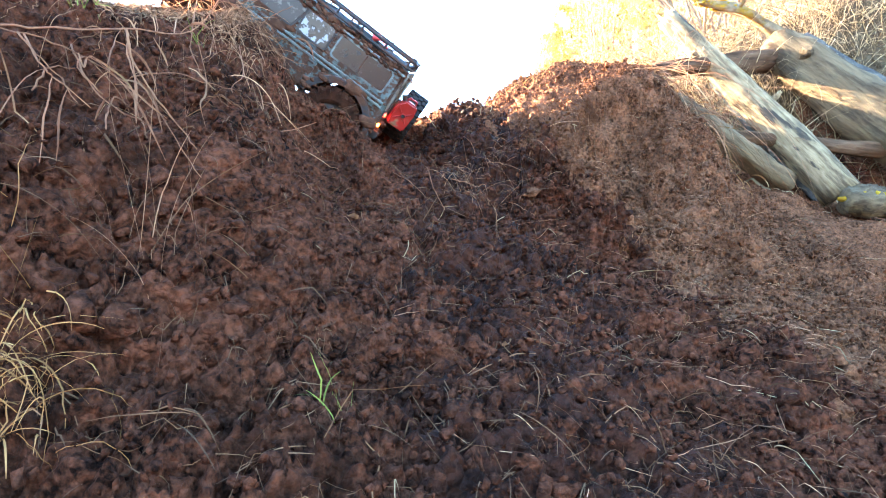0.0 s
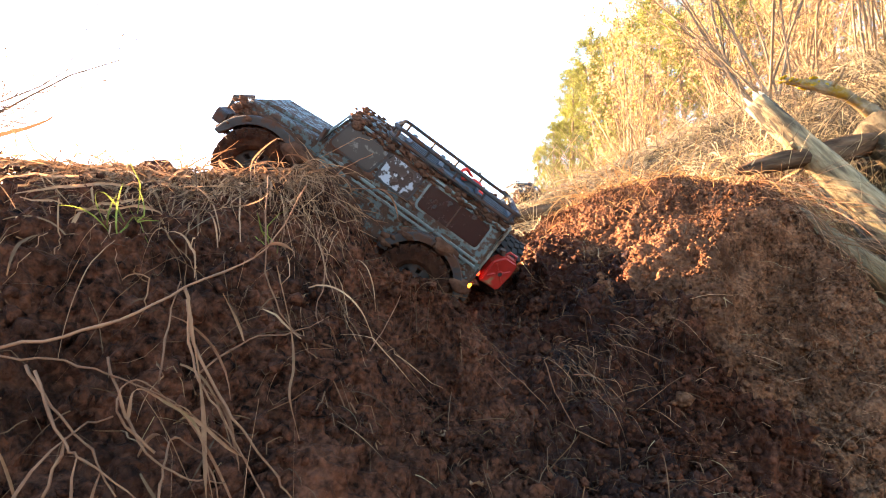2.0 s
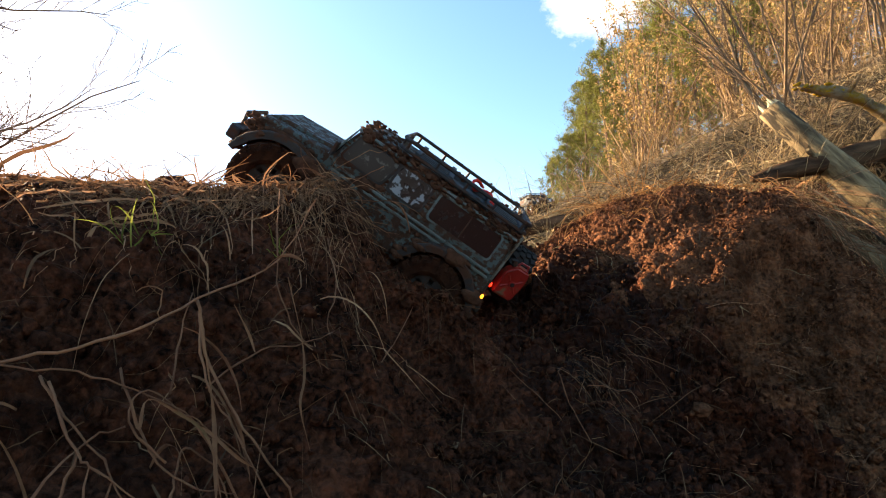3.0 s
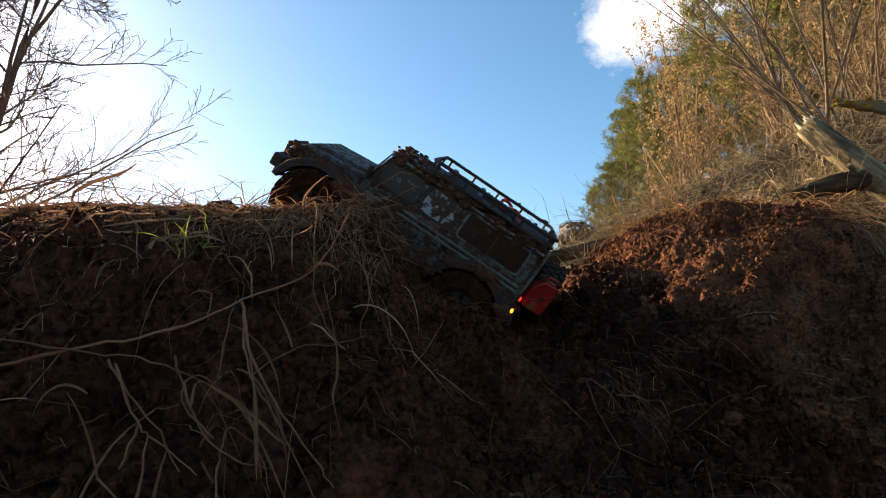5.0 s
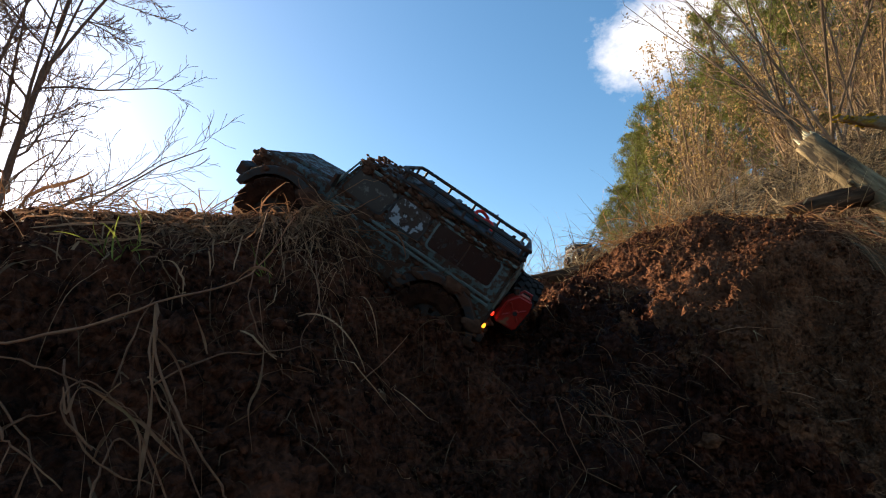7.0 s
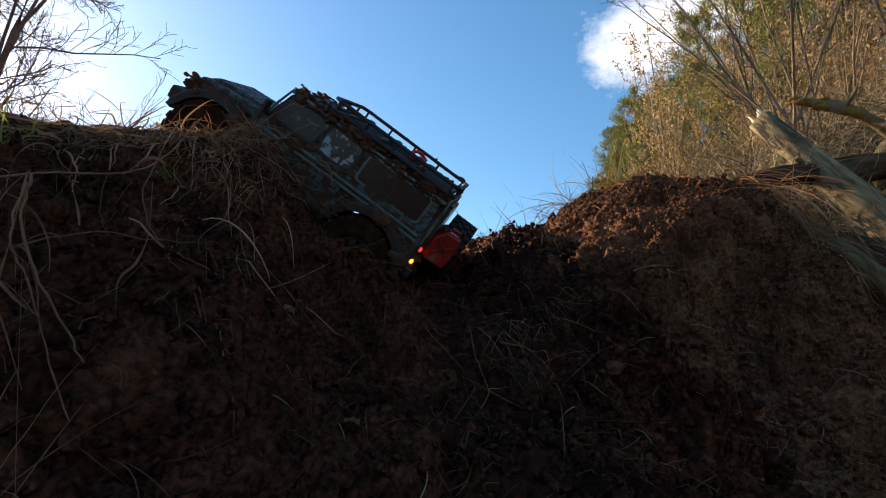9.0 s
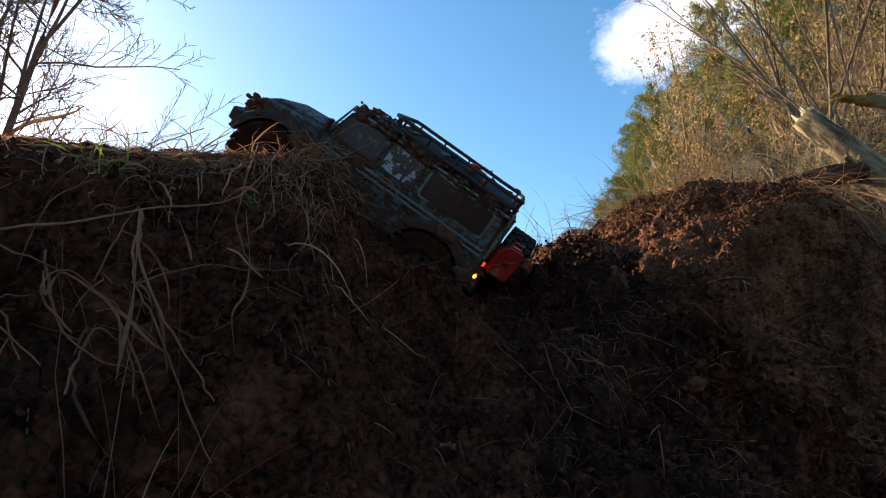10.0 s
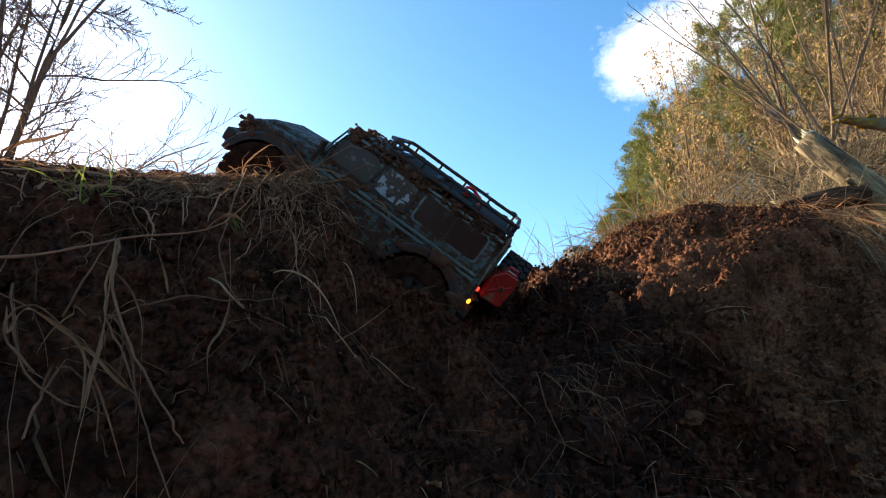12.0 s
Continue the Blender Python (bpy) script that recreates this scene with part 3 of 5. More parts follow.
def make_truck(m):
    truck = empty("model_truck", m)
    tagged(truck, "mud-caked pale blue-grey model off-road truck climbing the bank", "model truck")
    rng = random.Random(5)
    # lower body with wheel arches
    bm = bmesh.new()
    outline = ([(-0.245, 0.165), (-0.247, 0.100), (-0.232, 0.088)] + arch(-0.162, 0.066, 0.078, 155, 25, 9) + [(-0.085, 0.078), (0.085, 0.078)]
               + arch(0.164, 0.066, 0.078, 155, 25, 9) + [(0.238, 0.100), (0.240, 0.142), (0.226, 0.157), (0.11, 0.170), (0.098, 0.165)])
    prism(bm, outline, -0.096, 0.096, 0.005)
    body = part("body", bm, PAINT, truck)
    # cabin
    bm = bmesh.new()
    loops = []
    for z, x0, x1, hw in ((0.165, -0.245, 0.100, 0.0965), (0.222, -0.243, 0.083, 0.0885), (0.235, -0.238, 0.075, 0.083), (0.241, -0.225, 0.060, 0.074)):
        loops.append([bm.verts.new(v) for v in ((x0, -hw, z), (x1, -hw, z), (x1, hw, z), (x0, hw, z))])
    for a, b in zip(loops, loops[1:]):
        for k in range(4):
            bm.faces.new((a[k], a[(k + 1) % 4], b[(k + 1) % 4], b[k]))
    bm.faces.new(loops[-1])
    bmesh.ops.bevel(bm, geom=[e for e in bm.edges if abs(e.verts[0].co.z - e.verts[1].co.z) > 0.004], offset=0.006, segments=3, affect="EDGES")
    part("cabin", bm, PAINT, truck)
    # bonnet and its bulge
    bm = bmesh.new()
    prism(bm, [(0.098, 0.164), (0.104, 0.176), (0.215, 0.166), (0.236, 0.152), (0.236, 0.146), (0.1, 0.158)], -0.066, 0.066, 0.004)
    part("bonnet", bm, PAINT, truck)
    bm = bmesh.new()
    box(bm, (0.2395, 0, 0.128), (0.006, 0.084, 0.034), 0.002)
    for k in range(7):
        box(bm, (0.2435, 0, 0.114 + 0.0047 * k), (0.003, 0.078, 0.002))
    part("grille", bm, BLACK, truck)
    for s in (-1, 1):
        bm = bmesh.new()
        rod(bm, [(0.234, s * 0.066, 0.132), (0.246, s * 0.066, 0.132)], 0.0145, 18)
        part("headlight", bm, STEEL, truck)
        # flares over the wheel arches
        for cx in (-0.162, 0.162):
            bm = bmesh.new()
            ins, outs = arch(cx, 0.066, 0.077, 168, 12, 12), arch(cx, 0.066, 0.088, 168, 12, 12)
            prism(bm, ins + outs[::-1], s * 0.094, s * 0.121, 0.003)
            part("wheel_flare", bm, BLACK, truck)
        # step rail under the doors
        bm = bmesh.new()
        rod(bm, [(0.082, s * 0.10, 0.070), (0.076, s * 0.116, 0.062), (-0.076, s * 0.116, 0.062), (-0.082, s * 0.10, 0.070)], 0.0055, 8)
        part("side_step", bm, BLACK, truck)
        # ribs along the belt line
        for z in (0.157, 0.1475):
            bm = bmesh.new()
            box(bm, (-0.075, s * 0.0975, z), (0.325, 0.005, 0.0045), 0.0012)
            part("belt_rib", bm, PAINT_EDGE, truck)
        # windows with frames
        for x0, x1, mat, slope in ((0.006, 0.084, WINDOW_MUD_GLINT, -0.2), (-0.074, -0.009, WINDOW_GLINT, 0.0), (-0.219, -0.092, WINDOW, 0.0)):
            bm = bmesh.new()
            side_panel(bm, x0 - 0.004, x1 + 0.004, 0.171, 0.2245, s, 0.0022, 0.004, slope)
            surround = part("window_frame", bm, PAINT_EDGE if mat is WINDOW else BLACK, truck)
            bm = bmesh.new()
            side_panel(bm, x0, x1, 0.175, 0.2205, s, 0.0034, 0.002, slope, 0.006)
            part("pane", bm, mat, surround)
            if mat is WINDOW:
                bm = bmesh.new()
                side_panel(bm, (x0 + x1) / 2 - 0.0012, (x0 + x1) / 2 + 0.0012, 0.176, 0.2195, s, 0.0046, 0.002, 0, 0.0004)
                part("glazing_bar", bm, BLACK, surround)
        # doors: seams raised as thin beads, with handles
        for x0, x1 in ((0.002, 0.086), (-0.078, -0.006)):
            bm = bmesh.new()
            side_panel(bm, x0, x1, 0.084, 0.145, s, 0.0022, 0.003, 0, 0.006)
            door = part("door_panel", bm, PAINT, truck)
            bm = bmesh.new()
            box(bm, (x0 + 0.012, s * 0.101, 0.138), (0.014, 0.005, 0.004), 0.001)
            part("door_handle", bm, BLACK, door)
        # gutter along the roof
        bm = bmesh.new()
        rod(bm, [(-0.242, s * 0.0885, 0.2295), (0.084, s * 0.0885, 0.2295), (0.104, s * 0.0975, 0.166)], 0.0032, 6)
        part("roof_gutter", bm, PAINT_EDGE, truck)
        # mirrors
        bm = bmesh.new()
        box(bm, (0.098, s * 0.116, 0.184), (0.006, 0.020, 0.026), 0.002)
        rod(bm, [(0.098, s * 0.094, 0.172), (0.098, s * 0.112, 0.180)], 0.002, 6)
        part("wing_mirror", bm, BLACK, truck)
        # tail lamps on the corner post
        bm = bmesh.new()
        box(bm, (-0.2485, s * 0.082, 0.121), (0.006, 0.018, 0.052), 0.002)
        post = part("lamp_panel", bm, BLACK, truck)
        for z, y, mat in ((0.138, 0.082, LAMP_RED), (0.113, 0.079, LAMP_RED), (0.1125, 0.0875, LAMP_AMBER)):
            bm = bmesh.new()
            rod(bm, [(-0.250, s * y, z), (-0.2545, s * y, z), (-0.256, s * y, z)], [0.0046, 0.0044, 0.0025], 14)
            part("tail_lamp", bm, mat if s > 0 else RED, post)
    # windscreen
    bm = bmesh.new()
    a, b, hw0, hw1 = (0.1005, 0.170), (0.0845, 0.221), 0.086, 0.079
    front = [bm.verts.new(v) for v in ((a[0] + 0.001, -hw0, a[1]), (a[0] + 0.001, hw0, a[1]), (b[0] + 0.001, hw1, b[1]), (b[0] + 0.001, -hw1, b[1]))]
    back = [bm.verts.new(v.co + Vector((-0.003, 0, 0))) for v in front]
    bm.faces.new(front)
    for k in range(4):
        bm.faces.new((front[k], back[k], back[(k + 1) % 4], front[(k + 1) % 4]))
    part("windscreen", bm, WINDOW, truck)
    # tail: panel, door and its window
    bm = bmesh.new()
    box(bm, (-0.2475, 0, 0.166), (0.006, 0.180, 0.150), 0.003)
    part("tail_panel", bm, PAINT_REAR, truck)
    bm = bmesh.new()
    box(bm, (-0.2515, -0.004, 0.162), (0.005, 0.116, 0.134), 0.004)
    tail = part("tail_door", bm, PAINT_REAR, truck)
    bm = bmesh.new()
    box(bm, (-0.2545, -0.004, 0.198), (0.003, 0.094, 0.048), 0.001)
    part("rear_window", bm, WINDOW, tail)
    bm = bmesh.new()
    rod(bm, [(-0.254, 0.054, 0.150), (-0.254, 0.054, 0.216), (-0.254, 0.046, 0.226), (-0.254, -0.054, 0.226), (-0.254, -0.062, 0.216), (-0.254, -0.062, 0.150)], 0.0028, 8)
    part("window_trim", bm, PAINT_REAR, tail)
    # spare wheel
    bm = bmesh.new()
    rod(bm, [(-0.252, -0.028, 0.150), (-0.280, -0.028, 0.152)], 0.014, 10)
    box(bm, (-0.258, -0.028, 0.150), (0.008, 0.05, 0.05), 0.003)
    part("spare_bracket", bm, BLACK, truck)
    spare = make_wheel("spare_wheel", truck, (-0.290, -0.028, 0.152), RUBBER, CREAM, 90, 0.060, 0.046, 1)
    # fuel can
    can = empty("fuel_can")
    can.parent = truck
    can.matrix_local = pose(-0.281, 0.066, 0.160, 0, -4, -75) @ Matrix.Scale(0.92, 4)
    bm = bmesh.new()
    shape = [(-0.024, -0.034), (0.024, -0.034), (0.026, 0.016), (0.010, 0.036), (-0.020, 0.036), (-0.026, 0.018)]
    lo = [bm.verts.new((-0.012, y, z)) for y, z in shape]
    hi = [bm.verts.new((0.012, y, z)) for y, z in shape]
    bm.faces.new(lo)
    bm.faces.new(hi[::-1])
    for k in range(6):
        bm.faces.new((lo[k], hi[k], hi[(k + 1) % 6], lo[(k + 1) % 6]))
    bmesh.ops.bevel(bm, geom=list(bm.edges), offset=0.004, segments=3, affect="EDGES")
    part("can_body", bm, RED, can)
    bm = bmesh.new()
    rod(bm, [(-0.012, -0.002, 0.0), (-0.0145, -0.002, 0.0)], [0.007, 0.006], 12)
    for a in (35, -35, 145, -145):
        c, s = math.cos(radians(a)), math.sin(radians(a))
        rod(bm, [(-0.0125, 0.008 * c, 0.008 * s), (-0.0125, 0.021 * c, 0.026 * s)], 0.0018, 6)
    part("pressed_rib", bm, RED, can)
    bm = bmesh.new()
    rod(bm, [(-0.0143, -0.002, 0.0), (-0.0158, -0.002, 0.0)], 0.0045, 12)
    part("plug", bm, BLACK, can)
    bm = bmesh.new()
    rod(bm, [(0, 0.014, 0.032), (0, 0.020, 0.042)], 0.006, 10)
    part("cap", bm, BLACK, can)
    bm = bmesh.new()
    rod(bm, [(0, -0.016, 0.034), (0, -0.014, 0.044), (0, 0.004, 0.044), (0, 0.008, 0.036)], 0.0026, 8)
    part("handle", bm, RED, can)
    # roof rack
    rack = empty("roof_rack")
    rack.parent = truck
    x0, x1, hw, z0, z1 = -0.246, 0.014, 0.092, 0.247, 0.264
    for z, r in ((z0, 0.0032), (z1, 0.0036)):
        bm = bmesh.new()
        ring = [(x0 + 0.01, -hw, z), (x1 - 0.01, -hw, z), (x1, -hw + 0.01, z), (x1, hw - 0.01, z), (x1 - 0.01, hw, z), (x0 + 0.01, hw, z), (x0, hw - 0.01, z), (x0, -hw + 0.01, z), (x0 + 0.01, -hw, z)]
        rod(bm, ring, r, 8)
        part("rack_rail", bm, BLACK, rack)
    for s in (-1, 1):
        for k in range(5):
            bm = bmesh.new()
            x = x0 + 0.012 + (x1 - x0 - 0.024) * k / 4
            rod(bm, [(x, s * hw, z0), (x, s * hw, z1)], 0.0026, 6)
            part("rack_upright", bm, BLACK, rack)
        for k in range(3):
            bm = bmesh.new()
            x = x0 + 0.03 + (x1 - x0 - 0.06) * k / 2
            rod(bm, [(x, s * 0.086, 0.236), (x, s * 0.090, z0)], 0.003, 6)
            part("rack_foot", bm, BLACK, rack)
    for x in (x0, x1):
        for y in (-0.06, 0.0, 0.06):
            bm = bmesh.new()
            rod(bm, [(x, y, z0), (x, y, z1)], 0.0024, 6)
            part("rack_upright", bm, BLACK, rack)
    bm = bmesh.new()
    box(bm, (x0 + 0.001, 0.006, (z0 + z1) / 2), (0.0035, 0.088, 0.020), 0.001)
    part("rack_board", bm, BLACK, rack)
    for sx, ln in ((-0.205, 0.062), (-0.050, 0.066)):
        for k in range(8):
            bm = bmesh.new()
            box(bm, (sx, -hw + 0.012 + k * (2 * hw - 0.024) / 7, z0 + 0.002), (ln, 0.006, 0.003), 0.0008)
            part("rack_slat", bm, GREY_PANEL, rack)
    for x in (-0.170, -0.086, -0.236, -0.018):
        bm = bmesh.new()
        box(bm, (x, 0, z0 + 0.0035), (0.010, 2 * hw - 0.004, 0.007), 0.0012)
        part("rack_crossbar", bm, GREY_PANEL, rack)
    for s in (-1, 1):
        bm = bmesh.new()
        box(bm, (-0.128, s * 0.046, z0 - 0.004), (0.072, 0.082, 0.003), 0.001)
        part("rack_tray", bm, GREY_PANEL, rack)
    bm = bmesh.new()
    box(bm, (-0.128, 0, z0 + 0.002), (0.074, 0.010, 0.010), 0.0015)
    part("rack_spine", bm, GREY_PANEL, rack)
    bm = bmesh.new()
    pts = [(-0.150 + 0.022 * math.sin(i * 0.42), -0.062 + 0.0112 * i, z0 + 0.010 + 0.006 * math.sin(i * 0.9)) for i in range(12)]
    rod(bm, pts, [0.0034 if i not in (5, 6) else 0.006 for i in range(12)], 8)
    for e in (pts[0], pts[-1]):
        box(bm, e, (0.010, 0.008, 0.004), 0.001)
    part("red_strap", bm, RED_CORD, rack, "red rubber tie-down strap with a knot")
    # chassis, axles, bumpers
    for cx in (-0.162, 0.162):
        bm = bmesh.new()
        rod(bm, [(cx, -0.085, 0.060), (cx, 0.085, 0.060)], 0.009, 10)
        lump(bm, (cx, -0.02, 0.060), 0.020, rng, 2)
        part("axle", bm, BLACK, truck)
        for s in (-1, 1):
            bm = bmesh.new()
            rod(bm, [(cx + 0.01, s * 0.055, 0.062), (cx - 0.012, s * 0.050, 0.130)], 0.0075, 10)
            part("shock_absorber", bm, RED if cx > 0 else BLACK, truck)
            bm = bmesh.new()
            rod(bm, [(cx, s * 0.045, 0.055), (cx * 0.25, s * 0.03, 0.070)], 0.004, 8)
            part("suspension_link", bm, STEEL, truck)
    for s in (-1, 1):
        bm = bmesh.new()
        box(bm, (0.0, s * 0.030, 0.082), (0.45, 0.010, 0.018), 0.002)
        part("chassis_rail", bm, BLACK, truck)
    bm = bmesh.new()
    box(bm, (0.0, 0, 0.076), (0.10, 0.055, 0.028), 0.006)
    part("gearbox", bm, BLACK, truck)
    bm = bmesh.new()
    box(bm, (0.262, 0, 0.098), (0.022, 0.170, 0.026), 0.005)
    rod(bm, [(0.266, -0.05, 0.108), (0.270, -0.045, 0.132), (0.270, 0.045, 0.132), (0.266, 0.05, 0.108)], 0.004, 8)
    part("front_bumper", bm, BLACK, truck)
    bm = bmesh.new()
    box(bm, (-0.256, 0, 0.090), (0.016, 0.180, 0.018), 0.004)
    part("rear_bumper", bm, BLACK, truck)
    # wheels
    make_wheel("road_wheel", truck, (-0.162, 0.100, 0.066), RUBBER_MUD, BLACK, 0, face=1)
    make_wheel("road_wheel", truck, (-0.162, -0.100, 0.066), RUBBER_MUD, BLACK, 0, face=-1)
    make_wheel("road_wheel", truck, (0.166, 0.100, 0.068), RUBBER_MUD, BLACK, 14, face=1)
    make_wheel("road_wheel", truck, (0.166, -0.100, 0.068), RUBBER_MUD, CREAM, 14, face=-1)
    # mud thrown over the body
    bm = bmesh.new()
    spots = []
    for k in range(620):
        spots.append((rng.uniform(-0.245, 0.075), 0.0885 + rng.uniform(-0.012, 0.006), 0.232 + rng.uniform(-0.012, 0.008), min(rng.gammavariate(2.0, 0.0010) + 0.0010, 0.0055)))
    for k in range(130):
        z = rng.uniform(0.165, 0.235)
        x = rng.choice((-0.078, 0.004, 0.07)) + rng.gauss(0, 0.008)
        spots.append((x, side_x(x, z, 1), z, rng.uniform(0.0015, 0.005)))
    for k in range(260):
        x, z = rng.uniform(-0.24, 0.23), 0.085 + 0.075 * rng.random() ** 1.5
        spots.append((x, 0.0975, z, rng.gammavariate(1.6, 0.0016) + 0.001))
    for k in range(200):
        spots.append((rng.uniform(0.17, 0.245), rng.uniform(0.05, 0.112), rng.uniform(0.120, 0.150), min(rng.gammavariate(2.0, 0.0011) + 0.0012, 0.0045)))
    for k in range(170):
        a, q = rng.uniform(0.15, 3.0), rng.choice((-0.162, 0.162))
        spots.append((q + 0.083 * math.cos(a), rng.uniform(0.098, 0.123), 0.066 + 0.083 * math.sin(a), rng.gammavariate(2.0, 0.0018) + 0.0012))
    for k in range(220):
        spots.append((rng.uniform(0.02, 0.085), rng.uniform(-0.08, 0.085), rng.uniform(0.228, 0.244), rng.uniform(0.0012, 0.0042)))
    for k in range(40):
        spots.append((-0.25 - rng.uniform(0, 0.006), rng.uniform(-0.09, 0.09), rng.uniform(0.085, 0.12), rng.uniform(0.003, 0.009)))
    for k in range(40):
        s = rng.choice((-1, 1))
        spots.append((rng.uniform(-0.24, -0.02), s * 0.092, rng.choice((z0, z1)) + rng.uniform(-0.002, 0.004), rng.uniform(0.002, 0.005)))
    for x, y, z, r in spots:
        lump(bm, (x, y, z), r, rng, 2 if r > 0.0042 else 1, (rng.uniform(0.9, 2.3), 0.32, rng.uniform(0.6, 1.2)))
    tagged(part("caked_mud", bm, CAKED_MUD, truck, "wet brown mud stuck to the body", True), kind="stuff")
    return truck


T_FWD, T_LEFT, T_UP = Vector((-0.7545, -0.291, 0.588)), Vector((0.088, -0.9325, -0.350)), Vector((0.650, -0.212, 0.729))
truck_pose = Matrix((T_FWD, T_LEFT, T_UP)).transposed().to_4x4()
truck_pose.translation = (-0.424, 1.192, 0.811)
truck_pose = truck_pose @ Matrix.Scale(1.065, 4)
truck_thing = make_truck(truck_pose)


# ---- logs ----
def make_log(name, label, points, radii, mat, seed, sides=22, knots=(), raw_end=False, rough=0.10, bark=None, moss=()):
    """A trunk of wood along points, uneven in girth, with stubs of branches."""
    rng = random.Random(seed)
    log = empty(name)
    tagged(log, label, "log", "fallen timber")
    pts = [Vector(p) for p in points]
    n = 26
    spine, girth = [], []
    for i in range(n + 1):
        u = i / n * (len(pts) - 1)
        k = min(int(u), len(pts) - 2)
        spine.append(pts[k].lerp(pts[k + 1], u - k))
        girth.append((radii[k] + (radii[k + 1] - radii[k]) * (u - k)) * (1.0 if raw_end or i > 1 else (0.66, 0.92)[i]))
    d = (spine[-1] - spine[0]).normalized()
    side = d.cross(Vector((0, 0, 1))).normalized()
    up = side.cross(d)
    # the log's own axes: z runs along it, so that the grain does too
    local = Matrix((side, up, d)).transposed().to_4x4()
    local.translation = spine[0]
    log.matrix_world = local
    back = local.inverted()
    bm = bmesh.new()
    rings = []
    for i, (p, g) in enumerate(zip(spine, girth)):
        ring = []
        for k in range(sides):
            a = 2 * math.pi * k / sides
            w = Vector((math.cos(a) * 1.6, math.sin(a) * 1.6, i * 0.16 + seed))
            q = g * (1 + rough * noise.noise(w) + rough * 0.6 * noise.noise(w * 3.1))
            ring.append(bm.verts.new(p + q * (math.cos(a) * side + math.sin(a) * up)))
        rings.append(ring)
    for a, b in zip(rings, rings[1:]):
        for k in range(sides):
            bm.faces.new((a[k], a[(k + 1) % sides], b[(k + 1) % sides], b[k]))
    bm.faces.new(rings[0])
    bm.faces.new(rings[-1])
    bm.transform(back)
    part("trunk", bm, mat, log, smooth=True)
    if bark:
        # a strip of bark left on one side, ragged along its edges
        a0, a1, i0 = bark
        bm = bmesh.new()
        strip = []
        for i in range(i0, n + 1):
            row = []
            lo = a0 + 14 * noise.noise(Vector((i * 0.5, 3.3, seed)))
            hi = a1 + 16 * noise.noise(Vector((i * 0.6, 7.1, seed)))
            for k in range(11):
                a = math.radians(lo + (hi - lo) * k / 10)
                w = Vector((math.cos(a) * 1.6, math.sin(a) * 1.6, i * 0.16 + seed))
                q = girth[i] * (1 + rough * noise.noise(w) + rough * 0.6 * noise.noise(w * 3.1)) + (0.006 if 0 < k < 10 else -0.004) + 0.002 * noise.noise(w * 9)
                row.append(bm.verts.new(spine[i] + q * (math.cos(a) * side + math.sin(a) * up)))
            strip.append(row)
        for a, b in zip(strip, strip[1:]):
            for k in range(10):
                bm.faces.new((a[k], a[k + 1], b[k + 1], b[k]))
        bm.transform(back)
        part("bark_strip", bm, BARK_GREY, log, "dark bark with pale lichen", smooth=True)
    if moss:
        bm = bmesh.new()
        for at, size in moss:
            for k in range(9):
                p = spine[int(at * n)] + Vector((rng.gauss(0, 1.1), rng.gauss(0, 0.5), rng.gauss(0.4, 0.5))) * size
                lump(bm, p, size * rng.uniform(0.35, 0.7), rng, 2, (1.2, 1.0, 0.7))
        bm.transform(back)
        part("moss_cushion", bm, MOSS, log, "cushion of yellow moss", smooth=True)
    if raw_end:
        # the torn end: splinters of raw wood
        bm = bmesh.new()
        for k in range(16):
            a = rng.uniform(0, 6.28)
            r = girth[0] * rng.uniform(0.1, 0.85)
            base = spine[0] + r * (math.cos(a) * side + math.sin(a) * up) + d * 0.02
            tip = base - d * rng.uniform(0.015, 0.045) * (1.4 if math.cos(a) > 0 else 0.5)
            rod(bm, [base, base.lerp(tip, 0.6), tip], [girth[0] * 0.24, girth[0] * 0.17, 0.002], 5)
        bm.transform(back)
        part("torn_end", bm, WOOD_RAW, log, "torn end of raw yellow wood")
    for at, out, ln, r in knots:
        bm = bmesh.new()
        u = at * n
        p = spine[int(u)]
        o = Vector(out).normalized()
        rod(bm, [p, p + o * (girth[int(u)] + ln * 0.5), p + o * (girth[int(u)] + ln) + Vector((0, 0, 0.3 * ln))], [r, r * 0.85, r * 0.6], 8)
        bm.transform(back)
        part("branch_stub", bm, mat, log)
    return log


# the dark bark strip here also stands for the mound's shadow on the log
make_log("leaning_log", "pale barkless log leaning on a rotten beam, its top torn off", [(0.858, 2.270, 1.390), (1.02, 2.185, 1.122), (1.17, 2.11, 0.876), (1.345, 2.02, 0.590)],
         [0.040, 0.053, 0.064, 0.074], BARK_PALE, 3, knots=((0.30, (-0.75, -0.55, 0.05), 0.05, 0.012), (0.6, (0.7, -0.4, 0.5), 0.03, 0.012)), raw_end=True, rough=0.16, bark=(225, 292, 9))
make_log("rotten_beam", "dark rotten log lying across the slope", [(0.65, 1.94, 1.064), (0.90, 2.14, 1.133), (1.15, 2.34, 1.205), (1.45, 2.58, 1.29), (2.1, 3.05, 1.45)], [0.015, 0.034, 0.046, 0.054, 0.055], WOOD_DARK, 8, rough=0.30)
make_log("fallen_log", "brown half-buried log on the slope under the leaning log", [(0.965, 1.995, 0.822), (1.2, 2.10, 0.812), (1.45, 2.21, 0.80), (1.75, 2.35, 0.788)], [0.018, 0.026, 0.030, 0.032], WOOD_DARK, 27, 16, rough=0.25)
make_log("mossy_log", "thick yellowed fallen trunk without bark", [(1.375, 2.53, 1.36), (1.50, 2.455, 1.19), (1.70, 2.335, 0.925), (1.98, 2.17, 0.55)], [0.085, 0.105, 0.12, 0.125], OLD_WOOD, 12, bark=(60, 150, 4),
         knots=((0.3, (-0.3, -0.9, 0.2), 0.02, 0.03),), rough=0.24)
